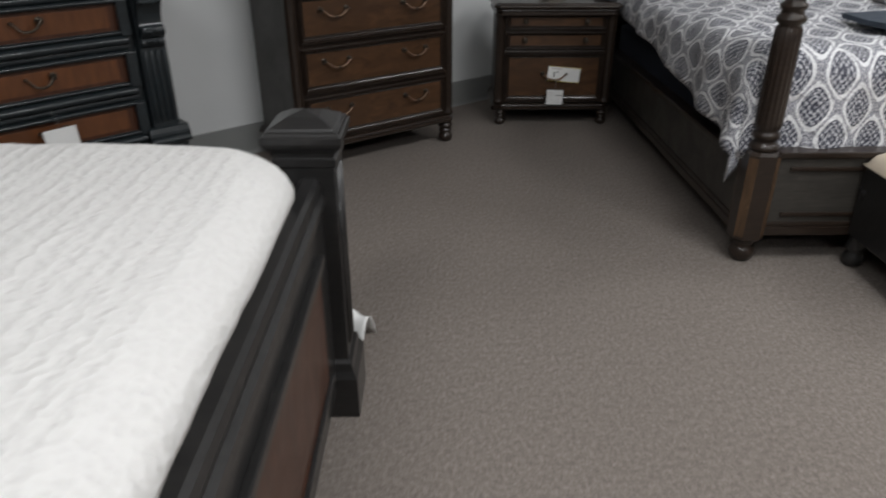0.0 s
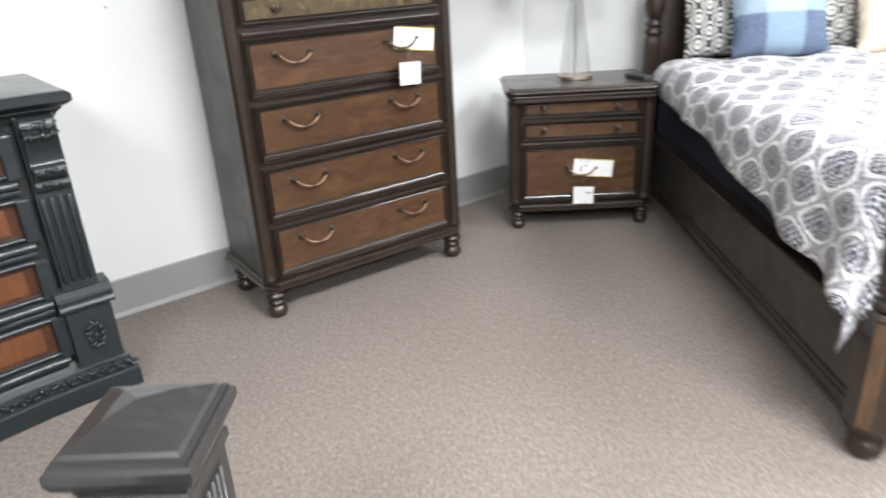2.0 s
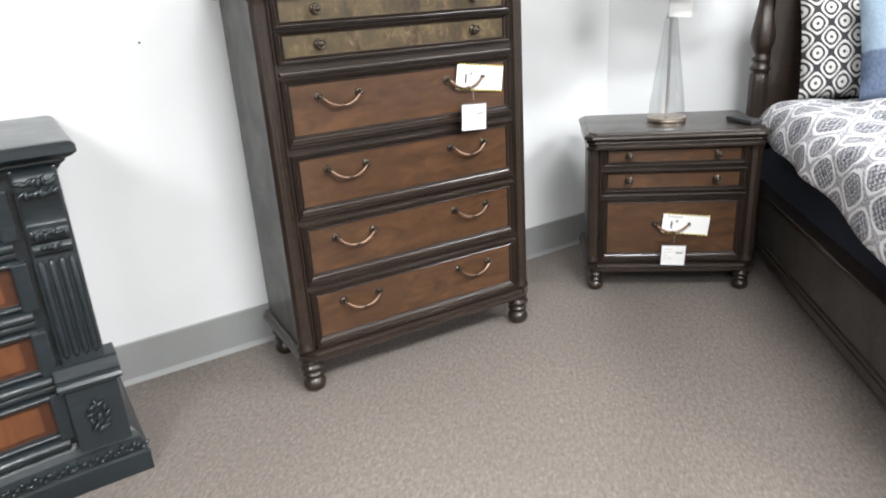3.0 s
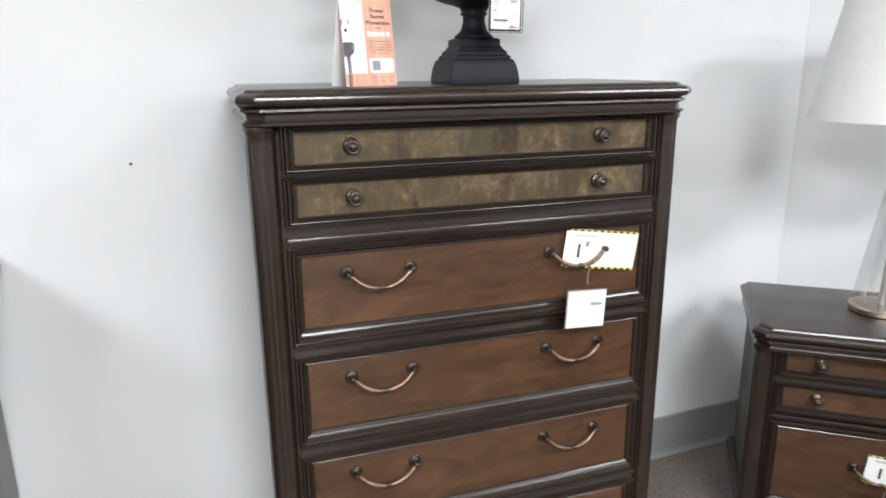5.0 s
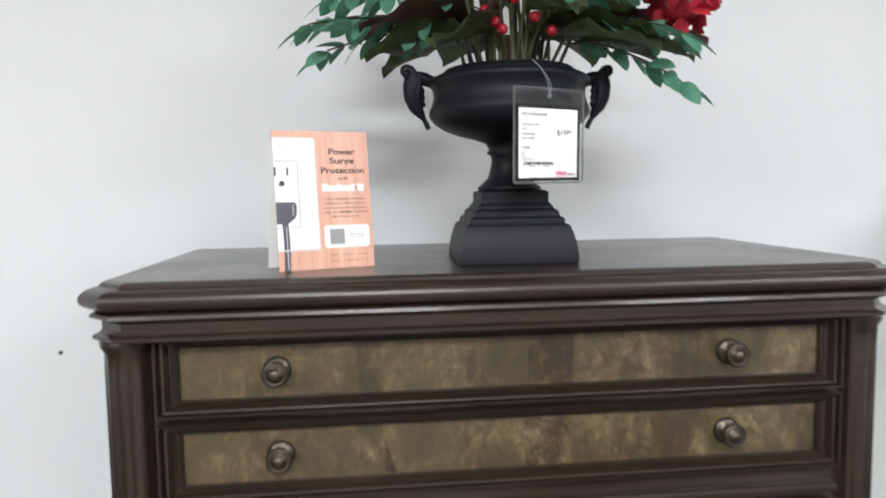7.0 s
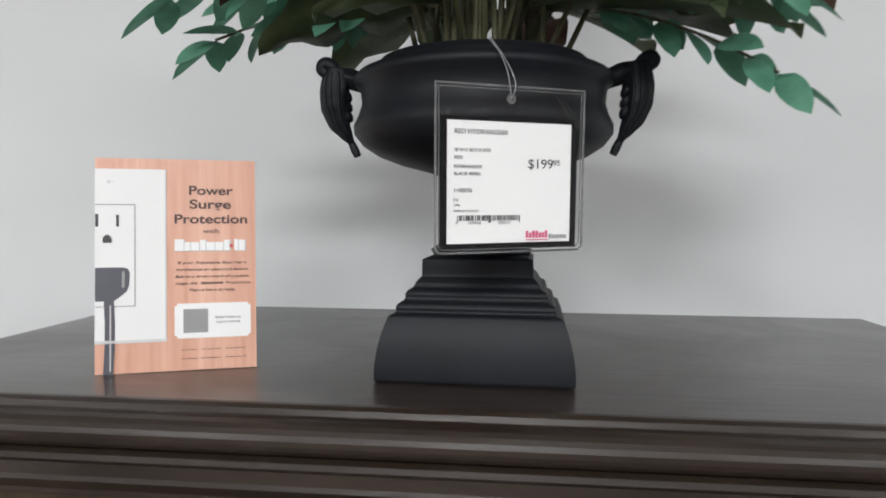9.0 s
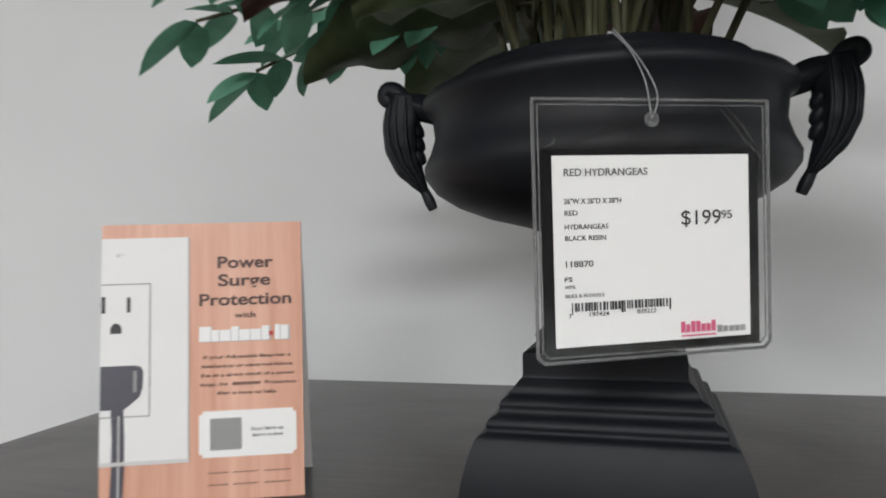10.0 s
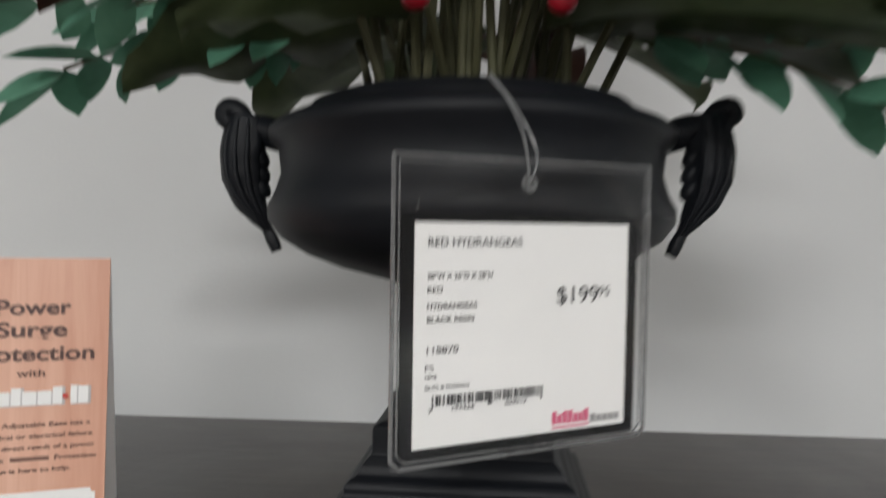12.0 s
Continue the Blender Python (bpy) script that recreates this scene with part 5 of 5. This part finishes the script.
SPRIGS = [(178, 0.22, 0.045, 0.08, 0.055, 6, 0.046), (188, 0.24, 0.05, 0.10, 0.05, 6, 0.046), (196, 0.21, 0.06, 0.13, 0.05, 6, 0.044), (166, 0.22, 0.05, 0.13, 0.05, 5, 0.044), (206, 0.20, 0.06, 0.15, 0.04, 5, 0.042), (350, 0.205, 0.04, 0.05, 0.075, 6, 0.046), (338, 0.20, 0.06, 0.09, 0.06, 6, 0.044), (345, 0.19, 0.07, 0.14, 0.05, 5, 0.044), (5, 0.22, 0.05, 0.11, 0.06, 5, 0.044), (320, 0.18, 0.06, 0.14, 0.05, 5, 0.042), (225, 0.15, 0.08, 0.18, 0.03, 5, 0.042), (270, 0.12, 0.10, 0.2, 0.02, 4, 0.040), (250, 0.13, 0.12, 0.2, 0.02, 4, 0.040), (295, 0.13, 0.12, 0.2, 0.02, 4, 0.040), (30, 0.2, 0.08, 0.18, 0.04, 4, 0.042), (140, 0.2, 0.08, 0.18, 0.04, 4, 0.042), (90, 0.15, 0.09, 0.2, 0.03, 4, 0.040)]
for row in SPRIGS:
    sprig(*row[:5], row[5] + 1, row[6])
for x, y, z in ((-0.03, -0.075, 0.045), (-0.022, -0.082, 0.034), (-0.042, -0.07, 0.06), (0.02, -0.08, 0.05), (0.045, -0.07, 0.035), (-0.008, -0.09, 0.07), (0.03, -0.06, 0.09), (-0.06, -0.05, 0.10), (0.07, -0.05, 0.10), (0.0, -0.08, 0.11), (-0.09, -0.05, 0.085)):
    bm = bmesh.new()
    bmesh.ops.create_icosphere(bm, subdivisions=2, radius=0.0075, matrix=pose(x, y, z))
    part("berry", bm, BERRY, bq, smooth=True)
for x, y, z in ((0.225, -0.05, 0.085), (-0.15, -0.04, 0.2), (0.03, -0.1, 0.22), (0.1, 0.06, 0.26), (-0.06, 0.07, 0.27), (-0.16, 0.08, 0.17), (0.0, 0.0, 0.32)):
    bm = bmesh.new()
    for k in range(70):
        d = Vector((rnd.gauss(0, 1), rnd.gauss(0, 1), rnd.gauss(0, 1) * 0.8)).normalized()
        leaf(bm, Vector((x, y, z)) + d * 0.032, Vector((x, y, z)) + d * 0.05 + Vector((rnd.uniform(-1, 1), rnd.uniform(-1, 1), rnd.uniform(-1, 1))) * 0.018, 0.011, 0.1, 0, 3, rnd.uniform(-2, 2))
    bmesh.ops.create_icosphere(bm, subdivisions=2, radius=0.036, matrix=pose(x, y, z))
    part("bloom", bm, BLOOM, bq, "red hydrangea head", smooth=True)


# ---- writing ----
def words(text, x, z, width, cap, parent, material, bold=0.0, y=-0.0008):
    """One line of lettering from x on, made to the given width and capital height."""
    cu_ = bpy.data.curves.new("lettering", "FONT")
    cu_.body, cu_.size, cu_.offset = text, cap / 0.70, bold
    cu_.extrude = 0.00008
    o = new("lettering", cu_)
    cu_.materials.append(material)
    bpy.context.view_layer.update()
    wide = max(o.dimensions.x, 1e-4)
    o.parent = parent
    o.matrix_local = pose(x, y, z, 90) @ Matrix.Diagonal((width / wide, 1, 1, 1))
    return o


# price card hung on the urn
MATBLACK = plain("matt_black_card", (0.008, 0.008, 0.009), 0.8, var=0.05, bumpy=0)
MATBLACK.node_tree.nodes["Principled BSDF"].inputs["Specular IOR Level"].default_value = 0.1
PC_M = pose(2.7238, 3.1915, 1.5602, 1.8, -0.7, 25.3)
pc = thing("price_card", "clear plastic pocket holding a white printed price card on the urn", "price tag", PC_M)
cw, ch = 0.0935, 0.0812
part("card", abox(-cw / 2, cw / 2, -0.0006, 0.0, -ch, 0), PAPER, pc)
part("backing", abox(-cw / 2 - 0.0048, cw / 2 + 0.0055, 0.0004, 0.0012, -ch - 0.0040, 0.0028), MATBLACK, pc, "black backing card")
sx0, sx1, sz0, sz1 = -cw / 2 - 0.0084, cw / 2 + 0.0098, -ch - 0.0062, 0.0235
sl = part("sleeve", abox(sx0, sx1, -0.0016, -0.0012, sz0, sz1), SLEEVE, pc, "clear plastic sleeve")
sl.visible_shadow = False
EDGE = plain("plastic_edge", (0.30, 0.305, 0.31), 0.12, var=0.3, scale=60)
EDGE.node_tree.nodes["Principled BSDF"].inputs["Transmission Weight"].default_value = 0.6
rim = [(sx0 + 0.003, sz0), (sx1 - 0.003, sz0), (sx1, sz0 + 0.003), (sx1, sz1), (sx0, sz1), (sx0, sz0 + 0.003), (sx0 + 0.003, sz0)]
for inset, r_ in ((0.0, 0.0008), (0.0022, 0.00035)):
    bm = bmesh.new()
    for (xa, za), (xb, zb) in zip(rim, rim[1:]):
        ka = 1 - inset / 0.055
        tube(bm, [(xa * ka, -0.001, sz0 + (sz1 - sz0) / 2 + (za - sz0 - (sz1 - sz0) / 2) * ka), (xb * ka, -0.001, sz0 + (sz1 - sz0) / 2 + (zb - sz0 - (sz1 - sz0) / 2) * ka)], r_, 6)
    part("sleeve_edge", bm, EDGE, pc, "welded clear edge")
# creases pressed into the clear flap
for x0_, z0_, x1_, z1_ in ((0.030, 0.0225, 0.0465, 0.0035), (0.034, 0.0225, 0.0500, 0.0040), (-0.050, 0.0035, -0.0455, 0.0080), (0.047, 0.004, 0.0545, -0.004)):
    bm = bmesh.new()
    mid = ((x0_ + x1_) / 2 + 0.0012, -0.0019, (z0_ + z1_) / 2 - 0.001)
    tube(bm, [(x0_, -0.0014, z0_), mid, (x1_, -0.0014, z1_)], [0.0002, 0.0007, 0.0002], 6)
    part("crease", bm, glass_mat("plastic_crease", 0.1, (0.9, 0.9, 0.92), 0.16), pc)
bm = bmesh.new()
lathe(bm, [(0.0034, 0), (0.0034, 0.001), (0.0020, 0.001), (0.0020, 0)], 20)
o = part("eyelet", bm, EDGE, pc, "clear punched ring")
o.matrix_local = pose(-0.0013, -0.0016, 0.0151, 90)
LOOP = plain("plastic_loop", (0.22, 0.225, 0.23), 0.15, var=0.1, scale=60)
bm = bmesh.new()
tube(bm, spline([(-0.0013, -0.002, 0.0151), (0.0016, -0.002, 0.022), (0.001, -0.001, 0.030), (-0.003, 0.006, 0.044), (-0.006, 0.022, 0.060)], 16), 0.0004, 6)
tube(bm, spline([(-0.0013, -0.002, 0.0151), (-0.0024, -0.002, 0.024), (-0.0036, 0.0, 0.034), (-0.0046, 0.010, 0.048), (-0.007, 0.022, 0.059)], 16), 0.0004, 6)
part("loop", bm, LOOP, pc)
lx = -0.0420
for text, x, z, wide, cap in (("RED HYDRANGEAS", lx, -0.0086, 0.0386, 0.0031), ('26"W X 26"D X 28"H', lx, -0.0203, 0.0262, 0.0022), ("RED", lx, -0.0252, 0.0059, 0.0021), ("HYDRANGEAS", lx, -0.0311, 0.0199, 0.0021), ("BLACK RESIN", lx, -0.0359, 0.0187, 0.0021), ("118870", lx - 0.0006, -0.0471, 0.0125, 0.0026), ("FS", lx - 0.0006, -0.0531, 0.0034, 0.0019), ("1096", lx - 0.0006, -0.0562, 0.0045, 0.0014), ("SILKS & FLORALS", lx - 0.0004, -0.0600, 0.0179, 0.0014), ("$199", 0.0124, -0.0307, 0.0195, 0.0064), ("95", 0.0324, -0.0284, 0.0054, 0.0036), ("7", -0.0409, -0.0688, 0.0012, 0.0019), ("197424", -0.0320, -0.0684, 0.0090, 0.0018), ("029212", -0.0093, -0.0684, 0.0092, 0.0018)):
    words(text, x, z, wide, cap, pc, INK, 0.00002)
rb = random.Random(3)
x = -0.0394
while x < 0.0064:
    w = rb.choice((0.0004, 0.0006, 0.0010))
    long_ = x < -0.0380 or abs(x + 0.0163) < 0.0011 or x > 0.0050
    part("code_bar", abox(x, x + w, -0.001, -0.0006, -0.0674 if long_ else -0.0660, -0.0624), INK, pc)
    x += w + rb.choice((0.0004, 0.0006, 0.0010))
PINK = plain("pink_ink", (0.62, 0.10, 0.20), 0.5, var=0.05, bumpy=0)
for k in range(7):
    part("print_mark", abox(0.0119 + 0.0025 * k, 0.0138 + 0.0025 * k, -0.001, -0.0006, -0.0782, -0.0734 - 0.0013 * (k in (1, 4, 5))), PINK, pc)
for k in range(5):
    part("print_mark", abox(0.0300 + 0.0029 * k, 0.0322 + 0.0029 * k, -0.001, -0.0006, -0.0790, -0.0758 - 0.0006 * (k > 0)), GREY, pc)
part("print_bar", abox(0.0122, 0.0292, -0.001, -0.0006, -0.0800, -0.0793), PINK, pc)


# tent card
def plank_mat():
    m, nt, b = mat("printed_wood_paper")
    n = noise_tex(nt, coords(nt, (90, 90, 5)), 1.0, 5, 0.6, 0.5)
    n2 = noise_tex(nt, coords(nt, (22, 22, 2)), 1.0, 3, 0.5, 0.3)
    c = ramp(nt, n, [(0.3, (0.60, 0.30, 0.205)), (0.7, (0.76, 0.46, 0.345))])
    c = mixc(nt, ramp(nt, n2, [(0.4, (0, 0, 0)), (0.7, (0.45, 0.45, 0.45))]), c, (0.56, 0.26, 0.17))
    nt.links.new(c, b.inputs["Base Color"])
    b.inputs["Roughness"].default_value = 0.4
    return m


PLANK = plank_mat()
SG_M = pose(2.460, 3.258, TOP, 0, 0, 18.7)
sg = thing("tent_card", "folded tent card advertising power surge protection standing on the chest", "sign", SG_M)
sw, sh = 0.1228, 0.1722
part("back_panel", stack(bmesh.new(), lambda g: [(-sw / 2, g), (sw / 2, g), (sw / 2, g + 0.0012), (-sw / 2, g + 0.0012)], [(0.056, 0.0), (0.0195, sh * math.cos(radians(6.3)))]), PAPER, sg, "white paper back")
face = thing("front_panel", "", "", Matrix.Identity(4))
face.parent = sg
face.matrix_local = pose(0, 0, 0, -6.3)
part("paper_board", abox(-sw / 2, sw / 2, 0.0, 0.0012, 0, sh), PLANK, face, "wood-print paper")
e = -0.0004
L0 = -sw / 2
SHADOWY = plain("light_grey_ink", (0.60, 0.59, 0.585), 0.5, var=0.03, bumpy=0)
part("plate_print", abox(L0, -0.0082, e, 0, 0.0250, 0.1635), plain("plate_print", (0.76, 0.755, 0.75), 0.5, var=0.02, scale=6, bumpy=0), face, "white wall-plate picture")
part("plate_edge", abox(-0.0095, -0.0082, e - 0.0003, e, 0.0262, 0.1635), SHADOWY, face)
part("plate_edge", abox(L0, -0.0082, e - 0.0003, e, 0.0238, 0.0262), SHADOWY, face)
bm = bmesh.new()
for a in ((L0 + 0.0003, -0.0316, 0.0528, 0.0535), (L0 + 0.0003, -0.0316, 0.1342, 0.1349), (-0.0323, -0.0316, 0.0535, 0.1342)):
    box(bm, a[0], a[1], e - 0.0003, e, a[2], a[3])
part("outlet_line", bm, GREY, face)
part("outlet_slot", abox(-0.0610, -0.0588, e - 0.0004, e, 0.1168, 0.1270), INK, face)
part("outlet_slot", abox(-0.0458, -0.0438, e - 0.0004, e, 0.1170, 0.1264), INK, face)
part("outlet_hole", stack(bmesh.new(), lambda g: [(-0.0523 - g, e - 0.0004), (-0.0523 + g, e - 0.0004), (-0.0523 + g, e), (-0.0523 - g, e)], [(0.0033, 0.1040), (0.0034, 0.1060), (0.0030, 0.1082), (0.0018, 0.1098), (0.0006, 0.1104)]), INK, face)
DG = plain("charcoal_ink", (0.075, 0.075, 0.095), 0.5, var=0.2, scale=30, bumpy=0)
part("plug_print", stack(bmesh.new(), lambda g: [(L0 + 0.0003, e - 0.0004), (-0.0362 + g, e - 0.0004), (-0.0362 + g, e), (L0 + 0.0003, e)], [(-0.0110, 0.0575), (-0.0065, 0.0610), (-0.0018, 0.0650), (0.0, 0.0700), (0.0005, 0.0800), (-0.0010, 0.0830), (-0.0045, 0.0842)]), DG, face, "dark plug picture")
part("plug_grip", abox(-0.0415, -0.0395, e - 0.0007, e - 0.0004, 0.0680, 0.0810), GREY, face)
part("cord_print", stack(bmesh.new(), lambda g: [(-0.0552 + g, e - 0.0003), (-0.0478 + g, e - 0.0003), (-0.0478 + g, e), (-0.0552 + g, e)], [(0.0, 0.0), (0.0010, 0.02), (0.0012, 0.04), (0.0004, 0.0578)]), DG, face)
part("cord_shine", abox(-0.0505, -0.0494, e - 0.0005, e - 0.0003, 0.002, 0.054), PALE, face)
bm = bmesh.new()
box(bm, -0.0525, -0.0500, e - 0.0003, e, 0.1515, 0.1540)
box(bm, -0.0495, -0.0470, e - 0.0003, e, 0.1528, 0.1533)
part("print_mark", bm, SHADOWY, face)
BROWN = plain("brown_ink", (0.085, 0.040, 0.034), 0.5, var=0.05, bumpy=0)
TAN = plain("tan_ink", (0.20, 0.105, 0.08), 0.5, var=0.05, bumpy=0)
for text, x, z, wide, cap, bo in (("Power", 0.0085, 0.1432, 0.0345, 0.0073, 0.00022), ("Surge", 0.0092, 0.1318, 0.0324, 0.0073, 0.00022), ("Protection", -0.0028, 0.1196, 0.0570, 0.0073, 0.00022), ("with", 0.0196, 0.1114, 0.0128, 0.0036, 0.00004)):
    words(text, x, z, wide, cap, face, BROWN, bo, e)
logo = ((0.0, 0.0070, 1.0), (0.0076, 0.0044, 0.75), (0.0126, 0.0064, 0.75), (0.0196, 0.0044, 0.95), (0.0246, 0.0064, 0.75), (0.0316, 0.0062, 0.75), (0.0384, 0.0044, 0.95), (0.0466, 0.0030, 1.0), (0.0502, 0.0046, 0.95))
for x, w, tall in logo:
    part("logo_shade", abox(-0.0018 + x, -0.0010 + x + w, e, 0, 0.0966, 0.0972 + 0.0090 * tall), PALE, face)
    part("logo_mark", abox(-0.0022 + x, -0.0022 + x + w, e - 0.0003, e, 0.0970, 0.0970 + 0.0094 * tall), PAPER, face)
part("logo_dot", abox(0.0408, 0.0432, e - 0.0003, e, 0.0998, 0.1022), plain("red_ink", (0.55, 0.06, 0.05), 0.5, var=0.03, bumpy=0), face)
for text, x, z, wide in (("If your Adjustable Base has a", 0.0002, 0.0862, 0.0533), ("mechanical or electrical failure", -0.0012, 0.0806, 0.0560), ("due to a direct result of a power", -0.0018, 0.0750, 0.0580), ("surge, the", -0.0016, 0.0694, 0.0165), ("Protection", 0.0376, 0.0694, 0.0190), ("Plan is here to help.", 0.0090, 0.0638, 0.0360)):
    words(text, x, z, wide, 0.0022, face, BROWN, 0.00002, e)
part("print_bar", abox(0.0180, 0.0352, e, 0, 0.0694, 0.0713), TAN, face)
bm = abox(-0.0024, 0.0570, e, 0, 0.0258, 0.0540)
bmesh.ops.bevel(bm, geom=[q for q in bm.edges if abs(q.verts[0].co.y - q.verts[1].co.y) > 1e-5], offset=0.0022, segments=3, affect="EDGES")
part("label_box", bm, PAPER, face, "white rounded label")
part("print_block", abox(0.0044, 0.0234, e - 0.0003, e, 0.0302, 0.0494), GREY, face)
words("Scan here to", 0.0290, 0.0412, 0.0200, 0.0021, face, INK, 0.0, e - 0.0003)
words("learn more", 0.0298, 0.0375, 0.0184, 0.0021, face, INK, 0.0, e - 0.0003)
for xa, xb in ((0.0030, 0.0150), (0.0180, 0.0330), (0.0370, 0.0530)):
    part("print_bar", abox(xa, xb, e, 0, 0.0090, 0.0096), TAN, face)
    part("print_bar", abox(xa, xb, e, 0, 0.0162, 0.0167), TAN, face)
